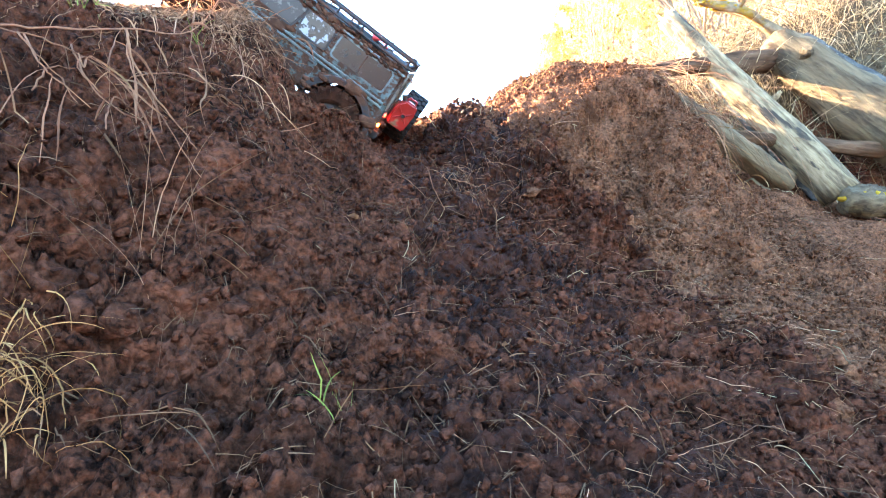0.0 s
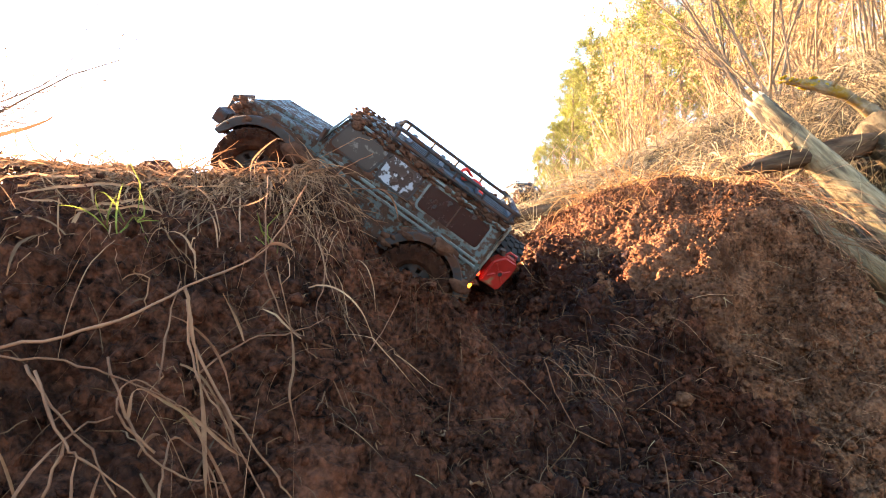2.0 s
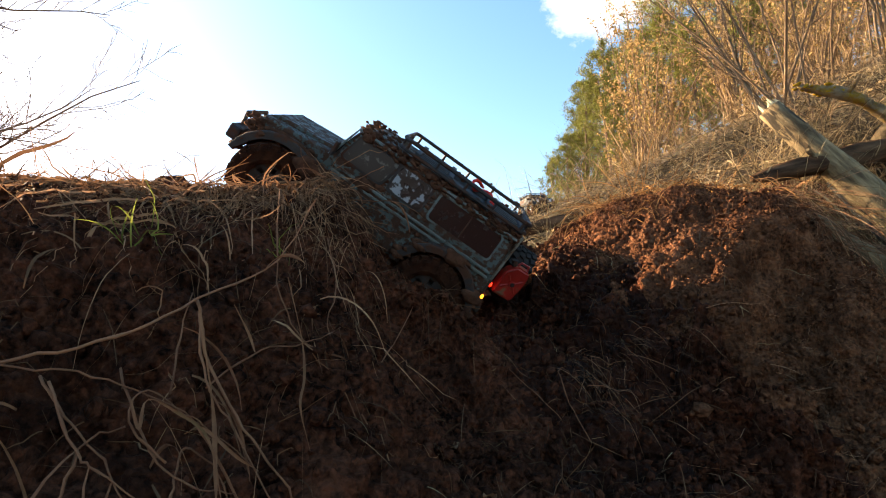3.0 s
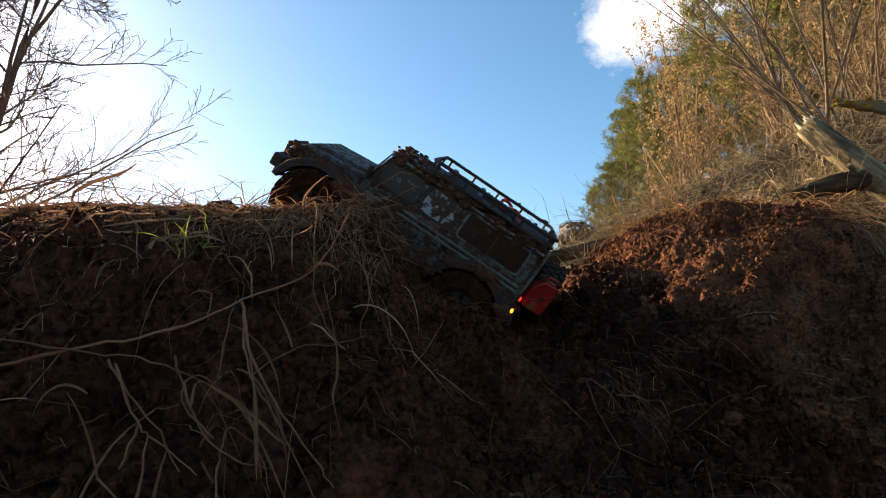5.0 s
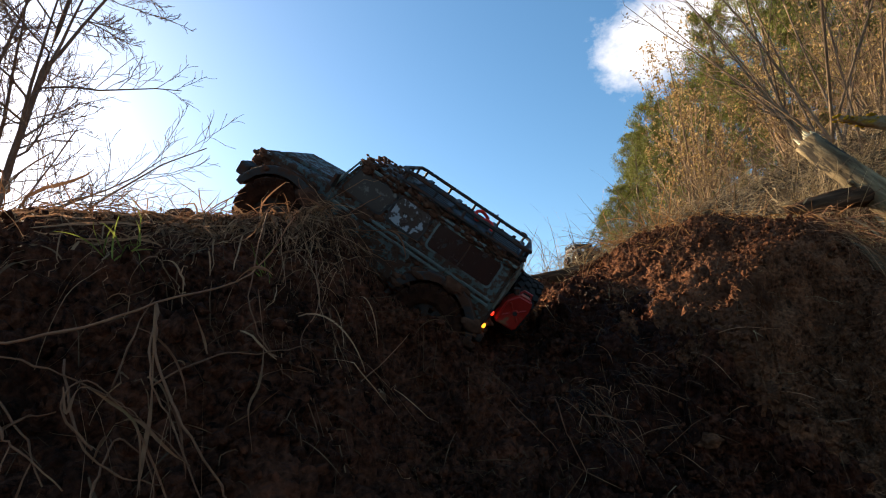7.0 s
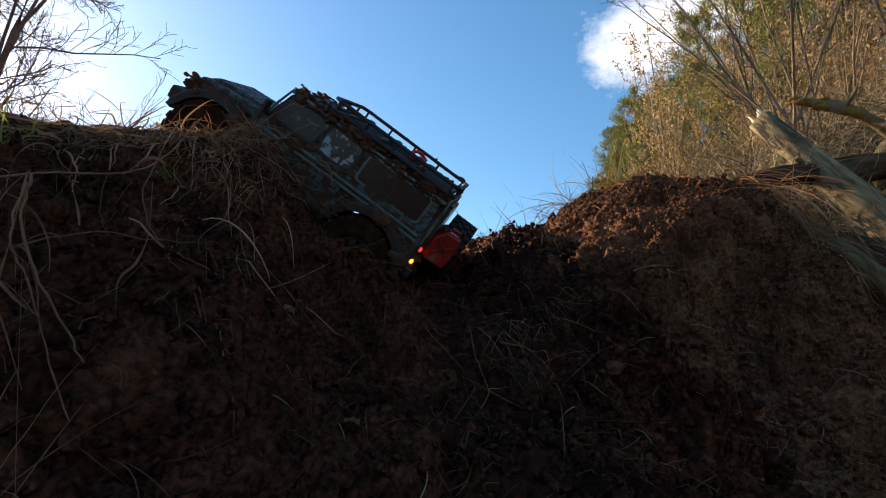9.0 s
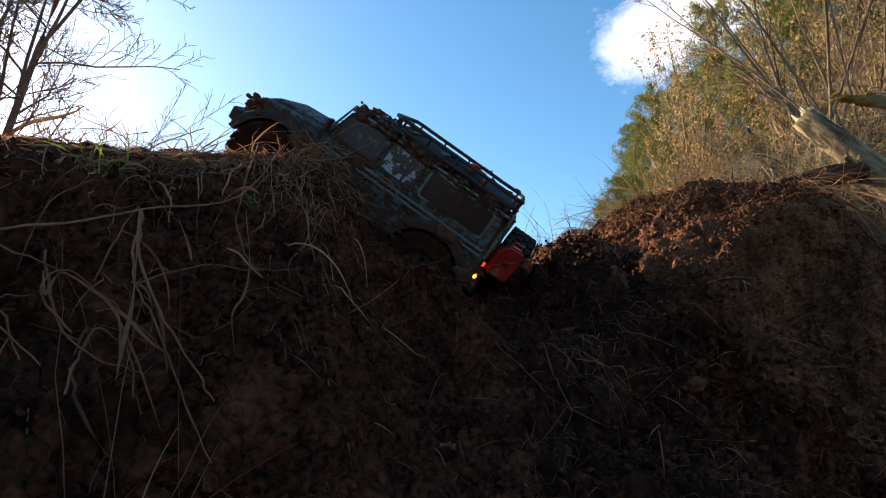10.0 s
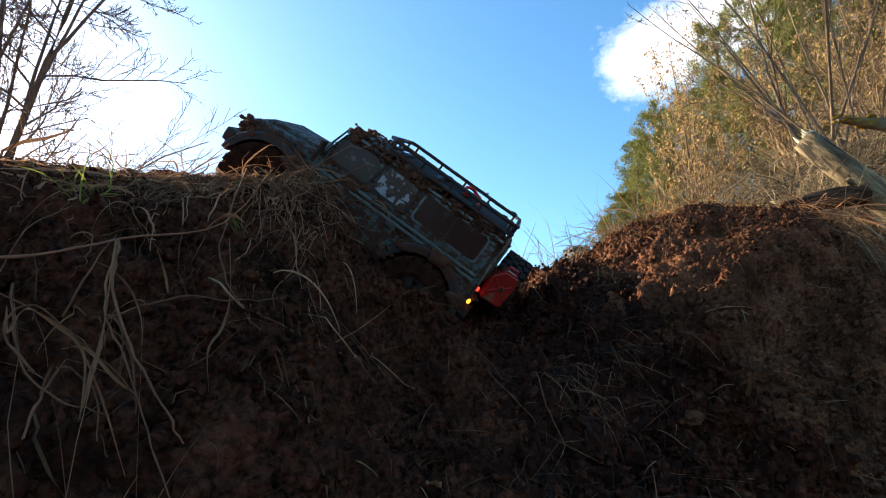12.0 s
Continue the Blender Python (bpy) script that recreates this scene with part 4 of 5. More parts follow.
make_log("mossy_branch", "crooked branch covered in yellow moss", [(1.045, 2.45, 1.535), (1.15, 2.45, 1.505), (1.27, 2.46, 1.46), (1.42, 2.52, 1.37)], [0.011, 0.020, 0.024, 0.028], MOSSY, 17, 14,
         knots=((0.5, (0.3, -0.6, 0.4), 0.06, 0.010),), rough=0.55, moss=((0.06, 0.012), (0.12, 0.017), (0.18, 0.014), (0.27, 0.019), (0.36, 0.018), (0.47, 0.014)))
make_log("wood_chunk", "crumbling piece of rotten wood covered in yellow moss", [(1.30, 1.94, 0.56), (1.38, 1.95, 0.555), (1.50, 1.97, 0.545)], [0.04, 0.055, 0.045], OLD_WOOD, 23, 14, rough=0.4, moss=((0.3, 0.03), (0.7, 0.03)))
make_log("buried_root", "dark broken root sticking out of the bank", [(-0.671, 0.655, 0.535), (-0.595, 0.660, 0.515), (-0.525, 0.662, 0.492), (-0.439, 0.655, 0.471)], [0.012, 0.012, 0.010, 0.006], ROOT, 31, 14,
         knots=((0.7, (0.2, -0.5, 0.8), 0.05, 0.008),), rough=0.35)
make_log("ridge_log", "dark log lying across the crest of the gully", [(-0.42, 3.35, 1.13), (-0.2, 3.42, 1.16), (0.1, 3.52, 1.22), (0.35, 3.6, 1.28)], [0.035, 0.04, 0.04, 0.035], WOOD_DARK, 41, rough=0.2)


# ---- trees and shrubs ----
def tubes(name, lines, mat, parent=None, sides=5):
    """Many thin round branches in one mesh: lines of (points, radii)."""
    verts, faces, base = [], [], 0
    ring = np.arange(sides)
    ang = 2 * np.pi * ring / sides
    for pts, rad in lines:
        pts = np.asarray(pts, dtype=float)
        rad = np.asarray(rad, dtype=float)
        d = np.gradient(pts, axis=0)
        d /= np.linalg.norm(d, axis=1, keepdims=True) + 1e-9
        ref = np.where(np.abs(d[:, 2:3]) > 0.9, [[1.0, 0, 0]], [[0, 0, 1.0]])
        s = np.cross(d, ref)
        s /= np.linalg.norm(s, axis=1, keepdims=True) + 1e-9
        u = np.cross(s, d)
        v = pts[:, None] + rad[:, None, None] * (np.cos(ang)[None, :, None] * s[:, None] + np.sin(ang)[None, :, None] * u[:, None])
        verts.append(v.reshape(-1, 3))
        n = len(pts)
        i = base + np.arange(n - 1)[:, None] * sides + ring[None]
        j = base + np.arange(n - 1)[:, None] * sides + (ring[None] + 1) % sides
        faces.append(np.stack([i, j, j + sides, i + sides], -1).reshape(-1, 4))
        base += n * sides
    return mesh_from(name, np.concatenate(verts), np.concatenate(faces), mat, parent, smooth=True)


def limb(rng, start, way, length, r0, r1, bend=0.25, lift=0.0, n=7):
    """A crooked branch: its points and radii."""
    p, d = np.array(start, dtype=float), np.array(way, dtype=float)
    d /= np.linalg.norm(d)
    pts = [p.copy()]
    for k in range(n):
        d = d + np.array([rng.gauss(0, bend), rng.gauss(0, bend), rng.gauss(0, bend) + lift]) / n * 2
        d /= np.linalg.norm(d)
        p = p + d * length / n
        pts.append(p.copy())
    return np.array(pts), np.linspace(r0, r1, n + 1)


def sprout(rng, parent_line, count, ratio, spread, r_ratio, r_min, bend, lift, lo=0.25, outward=None):
    """Side branches from a branch."""
    pts, rad = parent_line
    total = np.linalg.norm(np.diff(pts, axis=0), axis=1).sum()
    made = []
    for c in range(count):
        u = (lo + (1 - lo) * (c + rng.random()) / count) * (len(pts) - 1)
        k = min(int(u), len(pts) - 2)
        p = pts[k] + (pts[k + 1] - pts[k]) * (u - k)
        r = rad[k] + (rad[k + 1] - rad[k]) * (u - k)
        d = pts[k + 1] - pts[k]
        d /= np.linalg.norm(d)
        a = np.array([rng.gauss(0, 1), rng.gauss(0, 1), rng.gauss(0, 1)])
        a -= d * (a @ d)
        a /= np.linalg.norm(a)
        if outward is not None:
            a = a + np.array(outward)
        w = d * math.cos(spread) + a * math.sin(spread)
        made.append(limb(rng, p, w, total * ratio * (1.15 - 0.6 * u / len(pts)) * rng.uniform(0.6, 1.2), max(r * r_ratio, r_min), r_min, bend, lift, 5))
    return made


def make_bare_tree(base, top, r0, seed, label, first=0.30, limbs=17, reach=0.37):
    rng = random.Random(seed)
    tree = empty("bare_tree")
    tagged(tree, label, "tree", "bare trees")
    base, top = np.array(base, dtype=float), np.array(top, dtype=float)
    height = np.linalg.norm(top - base)
    main = limb(rng, base, top - base, height, r0, r0 * 0.12, 0.10, 0.02, 12)
    trunks = [main]
    for k, side in ((4, (0.30, -0.10, 0.05)), (6, (-0.25, 0.2, 0.1)), (7, (0.25, 0.25, 0.1))):
        way = (main[0][k + 1] - main[0][k]) + np.array(side) * height / 12
        trunks.append(limb(rng, main[0][k], way, height * 0.45, main[1][k] * 0.7, 0.012, 0.18, 0.05, 8))
    tubes("trunk", trunks, BARK, tree, 9)
    first_order = []
    for t in trunks:
        first_order += sprout(rng, t, limbs if t is main else limbs // 2, reach if t is main else reach * 0.8, 1.15, 0.42, 0.013, 0.34, 0.10, first)
    second = [b for f in first_order for b in sprout(rng, f, 10, 0.42, 0.75, 0.55, 0.0095, 0.35, 0.12, 0.15)]
    third = [b for f in second for b in sprout(rng, f, 6, 0.45, 0.7, 0.7, 0.0070, 0.4, 0.10, 0.2)]
    for f in first_order:
        tubes("limb", [f], BARK, tree, 5)
    tubes("crown", second + third, BARK, tree, 3)
    return tree


make_bare_tree((-15.8, 10.65, 1.2), (-11.2, 9.2, 14.0), 0.14, 4, "bare deciduous tree standing against the low sun", 0.22, 19, 0.36)
make_bare_tree((-15.2, 10.75, 1.2), (-13.2, 8.4, 13.8), 0.12, 9, "slim bare deciduous tree behind the bank", 0.20, 18, 0.46)
make_bare_tree((-18.5, 10.5, 1.2), (-17.0, 10.3, 12.5), 0.12, 14, "bare deciduous tree at the edge of the field", 0.25, 12)


def needle_tufts(name, centres, ways, size, count, rng_seed, mat, parent, width=0.09):
    """Tufts of needles: thin leaf-shaped blades that spread from each centre."""
    r = np.random.RandomState(rng_seed)
    n = len(centres)
    c = np.repeat(np.asarray(centres, dtype=float), count, axis=0)
    w = np.repeat(np.asarray(ways, dtype=float), count, axis=0)
    d = r.normal(0, 1, (n * count, 3)) * 0.75 + w
    d /= np.linalg.norm(d, axis=1, keepdims=True)
    a = r.normal(0, 1, (n * count, 3))
    a -= d * (a * d).sum(1, keepdims=True)
    a /= np.linalg.norm(a, axis=1, keepdims=True)
    ln = size * r.uniform(0.5, 1.15, (n * count, 1))
    c = c + r.normal(0, size * 0.35, c.shape)
    v = np.stack([c, c + d * ln * 0.5 + a * ln * width, c + d * ln, c + d * ln * 0.5 - a * ln * width], 1).reshape(-1, 3)
    f = np.arange(n * count * 4).reshape(-1, 4)
    return mesh_from(name, v, f, mat, parent)


def make_pine(seed, height):
    rng = random.Random(seed)
    tree = empty("pine_tree")
    tagged(tree, "green pine tree with tiers of needled boughs", "tree", "pines on the hillside")
    main = limb(rng, (0, 0, 0), (rng.gauss(0, 0.03), rng.gauss(0, 0.03), 1), height, height * 0.018, 0.02, 0.05, 0.02, 14)
    tubes("trunk", [main], BARK, tree, 8)
    boughs, centres, ways = [], [], []
    for k in range(50):
        u = 0.12 + 0.88 * (k / 50) ** 0.9
        i = min(int(u * 14), 13)
        p = main[0][i] + (main[0][i + 1] - main[0][i]) * (u * 14 - i)
        a = k * 2.4 + rng.uniform(-0.4, 0.4)
        ln = height * (0.06 + 0.24 * (1 - u) ** 0.8) * rng.uniform(0.45, 1.35)
        b = limb(rng, p, (math.cos(a), math.sin(a), 0.15 + 0.5 * u), ln, 0.035 * (1.2 - u), 0.008, 0.15, 0.10, 5)
        twigs = sprout(rng, b, 7, 0.38, 0.8, 0.5, 0.006, 0.2, 0.12, 0.25)
        boughs += [b] + twigs
        for line in [b] + twigs:
            for q in range(2, len(line[0])):
                centres.append(line[0][q])
                w = line[0][q] - line[0][q - 1]
                ways.append(w / np.linalg.norm(w) + np.array([0, 0, 0.5]))
    tubes("crown_wood", boughs, BARK, tree, 4)
    needle_tufts("crown", centres, ways, 0.19, 14, seed, NEEDLES, tree, 0.045)
    return tree


def ground_at(x, y):
    return float(land(x, y))


pine_a, pine_b = make_pine(2, 6.4), make_pine(6, 7.3)
pine_spots = [(2.7, 21.5, 0, 1.0), (4.2, 23.5, 70, 1.0), (5.4, 21.8, 150, 1.1), (6.6, 24.0, 220, 1.1), (8.4, 23.0, 40, 1.2), (10.2, 25.0, 300, 1.2), (2.3, 25.5, 100, 0.9), (11.0, 21.5, 10, 1.25), (13.0, 24.0, 190, 1.3), (7.0, 19.5, 250, 1.0),
              (9.3, 19.0, 80, 1.1), (12.5, 19.5, 130, 1.2), (15.5, 22.0, 20, 1.3), (3.6, 19.5, 200, 0.75), (5.0, 17.5, 310, 0.7), (1.9, 20.5, 30, 0.72), (1.2, 19.5, 120, 0.55), (2.6, 18.2, 260, 0.62), (0.9, 21.5, 170, 0.5)]
for i, (x, y, turn, size) in enumerate(pine_spots):
    src = (pine_a, pine_b)[i % 2]
    m = pose(x, y, ground_at(x, y) - 0.1, 0, 0, turn)
    if i < 2:
        src.matrix_world = m
    else:
        copy_thing(src, m @ Matrix.Scale(size * (1.25 if x > 6.2 else 1.0), 4))


def make_shrub(name, label, base, stems, length, lean, r0, seed, group, leaf=0, leaf_mat=None, leaf_size=0.05, fan=0.6):
    """A many-stemmed bush with bare switches, and dead leaves where leaf is above 0."""
    rng = random.Random(seed)
    bush = empty(name)
    tagged(bush, label, "shrub", group)
    main = []
    for k in range(stems):
        a = rng.uniform(0, 6.28)
        way = np.array([lean[0] + fan * rng.gauss(0, 0.5), lean[1] + fan * rng.gauss(0, 0.5), 1.0])
        start = np.array(base) + np.array([math.cos(a), math.sin(a), 0]) * rng.uniform(0, 0.06) * length
        main.append(limb(rng, start, way, length * rng.uniform(0.6, 1.15), r0 * rng.uniform(0.5, 1.1), r0 * 0.14, 0.16, 0.04, 9))
    for m in main:
        tubes("stem", [m], BARK_SHRUB, bush, 6)
    side = [b for m in main for b in sprout(rng, m, 9, 0.28, 0.65, 0.5, r0 * 0.12, 0.3, 0.12, 0.2)]
    fine = [b for m in side for b in sprout(rng, m, 4, 0.45, 0.6, 0.7, r0 * 0.09, 0.35, 0.1, 0.2)]
    tagged(tubes("twiggery", side + fine, BARK_SHRUB, bush, 3), kind="stuff")
    if leaf:
        centres, ways = [], []
        for line in side + fine:
            for q in range(1, len(line[0])):
                if rng.random() < leaf:
                    centres.append(line[0][q])
                    ways.append(np.array([0, 0, -0.5]))
        needle_tufts("foliage", centres, ways, leaf_size, 2, seed, leaf_mat or DRY_LEAF, bush, 0.28)
    return bush


make_shrub("hazel_shrub", "tall bare many-stemmed shrub above the logs", (1.5, 3.6, ground_at(1.5, 3.6) - 0.05), 15, 2.6, (-0.22, 0.0), 0.0115, 3, "shrubs on the hillside", 0.12, DRY_LEAF, 0.024, 1.0)
make_shrub("hazel_shrub", "bare many-stemmed shrub on the slope", (2.5, 4.2, ground_at(2.5, 4.2) - 0.05), 13, 2.6, (-0.1, 0.0), 0.012, 13, "shrubs on the hillside", 0.05, DRY_LEAF, 0.03, 0.7)
make_shrub("leafy_shrub", "shrub with dry yellow-brown leaves", (1.85, 9.3, ground_at(1.85, 9.3) - 0.1), 9, 3.0, (-0.05, 0.0), 0.022, 5, "shrubs on the hillside", 0.8, DRY_LEAF, 0.055, 0.55)
make_shrub("leafy_shrub", "shrub with dry yellow-brown leaves", (3.6, 10.2, ground_at(3.6, 10.2) - 0.1), 12, 2.8, (0.0, 0.0), 0.026, 25, "shrubs on the hillside", 0.6, DRY_LEAF, 0.055, 0.6)
rng_b = random.Random(77)
for k in range(24):
    x, y = rng_b.uniform(1.3, 8.5), rng_b.uniform(5.0, 12.0)
    make_shrub("bare_bush", "thicket of thin brown bare switches", (x, y, ground_at(x, y) - 0.1), 12, rng_b.uniform(1.4, 2.8) * (0.55 if x < 2.2 else 1.0), (rng_b.gauss(-0.05, 0.1), 0), 0.013, 100 + k, "thicket on the hillside", 0.10, DRY_LEAF, 0.05, 0.6)


# ---- dry grass ----
def blades(name, roots, ways, lengths, widths, sag, mat, seed, joints=7, curl=0.25, keep_off=0.004, lie=False, kink=0.3):
    """Many curved grass blades in one mesh; each bends under its weight and stays above the ground."""
    r = np.random.RandomState(seed)
    n = len(roots)
    p = np.array(roots, dtype=float)
    d = np.array(ways, dtype=float)
    d /= np.linalg.norm(d, axis=1, keepdims=True)
    step = (np.asarray(lengths) / joints)[:, None]
    twist = r.normal(0, curl, (n, 3))
    line = [p.copy()]
    for k in range(joints):
        d = d + kink * (r.rand(n, 1) < 0.16) * r.normal(0, 1, (n, 3)) + twist * (0.5 + r.rand(n, 1)) / joints * 2 + np.array([0, 0, -1.0]) * np.asarray(sag)[:, None] / joints
        d /= np.linalg.norm(d, axis=1, keepdims=True)
        p = p + d * step
        for again in range(3):
            low = p[:, 2] < surface(p[:, 0], p[:, 1]) + keep_off
            if lie:
                p[low, 2] = surface(p[low, 0], p[low, 1]) + keep_off + 0.004 * r.rand(low.sum())
            else:
                p[low] += np.array([0.004, -0.009, 0.001])
        line.append(p.copy())
    line = np.stack(line, 1)
    t = np.gradient(line, axis=1)
    a = r.normal(0, 1, (n, 1, 3)) + np.array([0, 0, 0.2])
    s = np.cross(t, a)
    s /= np.linalg.norm(s, axis=2, keepdims=True) + 1e-9
    taper = np.sin(np.linspace(0.5, 3.05, joints + 1))[None, :, None] * 0.5 + 0.12
    w = np.asarray(widths)[:, None, None] * taper
    up = np.cross(s, t)
    up /= np.linalg.norm(up, axis=2, keepdims=True) + 1e-9
    v = np.stack([line - s * w, line + up * w * 0.45, line + s * w], 2).reshape(-1, 3)
    m = joints + 1
    base = (np.arange(n) * m * 3)[:, None, None] + (np.arange(joints) * 3)[None, :, None] + np.arange(2)[None, None, :]
    f = np.stack([base, base + 1, base + 4, base + 3], -1).reshape(-1, 4)
    return mesh_from(name, v, f, mat)


R = np.random.RandomState(11)


def on_land(x, y, lift=0.0):
    return np.stack([x, y, surface(x, y) + lift], 1)


def steepness(x, y):
    e = 0.01
    return np.hypot(land(x + e, y) - land(x - e, y), land(x, y + e) - land(x, y - e)) / (2 * e)


# over the brink of the bank
n = 2500
x = R.uniform(-1.3, -0.36, n)
y = brink_line(x) + R.normal(-0.03, 0.05, n)
ob = blades("hanging_grass", on_land(x, y, 0.004), np.stack([R.normal(0.25, 0.9, n), R.normal(-0.5, 0.6, n), R.normal(-0.05, 0.25, n)], 1), np.minimum(R.gamma(1.7, 0.028, n) + 0.018, 0.14), R.gamma(2.0, 0.00055, n) + 0.0003, R.uniform(0.8, 4.5, n), BANK_STRAW, 1, 9, curl=0.8, kink=0.55)
tagged(ob, "dry straw-coloured grass hanging over the edge of the bank", "dry grass", kind="stuff")
# on the end of the bank, where it falls to the gully
n = 520
y = R.uniform(0.86, 1.16, n)
x = np.interp(y, [0.86, 1.0, 1.16], [-0.36, -0.37, -0.45]) + R.normal(0, 0.03, n)
ob = blades("brink_grass", on_land(x, y, 0.004), np.stack([R.normal(0.7, 0.5, n), R.normal(-0.4, 0.4, n), R.normal(-0.05, 0.2, n)], 1), R.gamma(2.2, 0.021, n) + 0.02, R.uniform(0.0005, 0.0013, n), R.uniform(1.6, 4.5, n), BANK_STRAW, 31, 9, curl=0.7, kink=0.5)
tagged(ob, "dry grass bent over the end of the bank", "dry grass", kind="stuff")
# long straw hanging down the face of the bank
n = 110
x = R.uniform(-0.75, -0.24, n)
y = brink_line(x) - R.uniform(0.0, 0.30, n)
ob = blades("face_straw", on_land(x, y, 0.008), np.stack([R.normal(0.25, 0.45, n), R.normal(-0.7, 0.4, n), R.normal(0.1, 0.3, n)], 1), R.gamma(2.4, 0.03, n) + 0.05, R.gamma(2.0, 0.0004, n) + 0.0003, R.uniform(1.2, 4.5, n), BANK_STRAW, 33, 14, curl=0.4, kink=0.3)
tagged(ob, "long dry straw hanging down the face of the bank", "dry grass", kind="stuff")
# matted on top of the bank
n = 4200
x = R.uniform(-2.6, -0.36, n)
y = R.uniform(0, 1, n) ** 1.5 * 1.6 + brink_line(x)
ob = blades("matted_grass", on_land(x, y, 0.006), np.stack([R.normal(0, 1, n), R.normal(0, 1, n), R.normal(0.05, 0.12, n)], 1), np.minimum(R.gamma(2.0, 0.04, n) + 0.025, 0.16), R.gamma(2.0, 0.0005, n) + 0.0004, R.uniform(0.4, 1.6, n), BANK_STRAW, 2, lie=True, kink=0.5)
tagged(ob, "flattened dry grass on top of the bank", "dry grass", kind="stuff")
# on the mound and the slope behind it
n = 9000
x = R.uniform(-0.15, 2.8, n)
y = np.where(x < 0.35, 2.30, np.where(x < 0.62, 2.12, 1.95)) + R.uniform(0, 2.3, n) - 0.25 * (np.abs(x - 0.5) < 0.16) * R.rand(n)
keep = ~((x > 0.7) & (x < 1.7) & (y < 2.6) & (R.rand(n) < 0.8))
x, y = x[keep], y[keep]
n = len(x)
ob = blades("slope_straw", on_land(x, y, 0.004), np.stack([R.normal(0.1, 0.8, n), R.normal(-0.35, 0.7, n), R.normal(0.45, 0.35, n)], 1), R.gamma(2.0, 0.045, n) + 0.03, R.gamma(2.0, 0.0013, n) + 0.0006, R.uniform(0.3, 2.6, n), STRAW, 3, lie=True, curl=0.5, kink=0.7)
tagged(ob, "golden dry grass matted over the slope", "dry grass", kind="stuff")
n = 3800
x = R.uniform(-1.5, 9.0, n)
y = R.uniform(4.0, 11.0, n)
ob = blades("hillside_grass", on_land(x, y, 0.0), np.stack([R.normal(0, 0.5, n), R.normal(-0.1, 0.5, n), R.normal(0.8, 0.3, n)], 1), R.uniform(0.2, 0.75, n), R.uniform(0.002, 0.005, n), R.uniform(0.2, 1.4, n), STRAW_DARK, 4, 5)
tagged(ob, "tall dry grass on the hillside", "dry grass", kind="stuff")
# straw hanging down the shoulder of the mound, away from the gully
n = 230
t = R.rand(n)
x, y = 0.53 + 0.24 * t + R.normal(0, 0.03, n), 1.48 + 0.36 * t + R.normal(0, 0.05, n)
ob = blades("trailing_grass", on_land(x, y, 0.012), np.stack([R.normal(0.65, 0.25, n), R.normal(-0.4, 0.3, n), R.normal(0.05, 0.2, n)], 1), R.gamma(2.4, 0.075, n) + 0.07, R.gamma(2.0, 0.0003, n) + 0.0004, R.uniform(1.0, 3.0, n), BANK_STRAW, 5, 12, curl=0.3, kink=0.25, lie=True)
tagged(ob, "long dry grass trailing down the side of the mound", "dry grass", kind="stuff")
# straw along the crest of the mound
n = 1200
x = R.uniform(0.12, 0.80, n)
y = 1.78 + np.abs(R.normal(0, 0.22, n))
ob = blades("crest_straw", on_land(x, y, 0.006), np.stack([R.normal(0.1, 0.8, n), R.normal(-0.3, 0.7, n), R.normal(0.35, 0.4, n)], 1), R.uniform(0.05, 0.22, n), R.uniform(0.0008, 0.0022, n), R.uniform(0.4, 2.5, n), RUSTY, 45, lie=True, keep_off=0.002)
tagged(ob, "golden dry grass along the crest of the mound", "dry grass", kind="stuff")
# straw and roots draped over the front of the crest
n = 220
x = R.uniform(0.20, 0.86, n)
y = 1.55 + 0.16 * R.rand(n) + 0.15 * (x - 0.4)
ob = blades("draped_straw", on_land(x, y, 0.006), np.stack([R.normal(0.1, 0.5, n), R.normal(-0.7, 0.5, n), R.normal(0.15, 0.3, n)], 1), R.gamma(2.2, 0.025, n) + 0.03, R.gamma(2.0, 0.0005, n) + 0.0004, R.uniform(0.8, 3.0, n), RUSTY, 46, 9, lie=True, keep_off=0.002, kink=0.5)
tagged(ob, "dry grass and roots draped over the front of the mound", "dry grass", kind="stuff")
# litter and rootlets on the mud
n = 5200
x, y = R.uniform(-0.75, 1.1, n), R.uniform(0.25, 1.75, n)
ob = blades("mud_litter", on_land(x, y, 0.003), np.stack([R.normal(0, 1, n), R.normal(0, 1, n), R.normal(0.1, 0.3, n)], 1), R.gamma(2, 0.018, n) + 0.012, R.uniform(0.0005, 0.0014, n), R.uniform(0.2, 1.5, n), ROOT, 6, 5, lie=True, keep_off=0.002)
tagged(ob, "short brown rootlets and straw trodden into the mud", "plant litter", kind="stuff")
n = 2000
x, y = 0.62 + R.normal(0, 0.28, n), R.uniform(0.45, 1.45, n)
ob = blades("straw_fibres", on_land(x, y, 0.002), np.stack([R.normal(0.6, 0.7, n), R.normal(-0.6, 0.7, n), R.normal(0.05, 0.2, n)], 1), R.gamma(2, 0.014, n) + 0.008, R.uniform(0.0003, 0.0009, n), R.uniform(0.1, 0.8, n), BANK_STRAW, 76, 4, lie=True, keep_off=0.0015)
tagged(ob, "short brown fibres washed down over the mud", "plant litter", kind="stuff")
n = 130
x, y = R.uniform(-0.7, 1.0, n), R.uniform(0.3, 1.7, n)
ob = blades("loose_straw", on_land(x, y, 0.003), np.stack([R.normal(0.3, 1, n), R.normal(-0.5, 1, n), R.normal(0.1, 0.2, n)], 1), R.uniform(0.03, 0.12, n), R.uniform(0.0006, 0.0013, n), R.uniform(0.3, 1.2, n), STRAW_DARK, 7, 9, kink=0.5, lie=True, keep_off=0.003)
tagged(ob, "pale loose straws lying on the mud", "dry grass", kind="stuff")
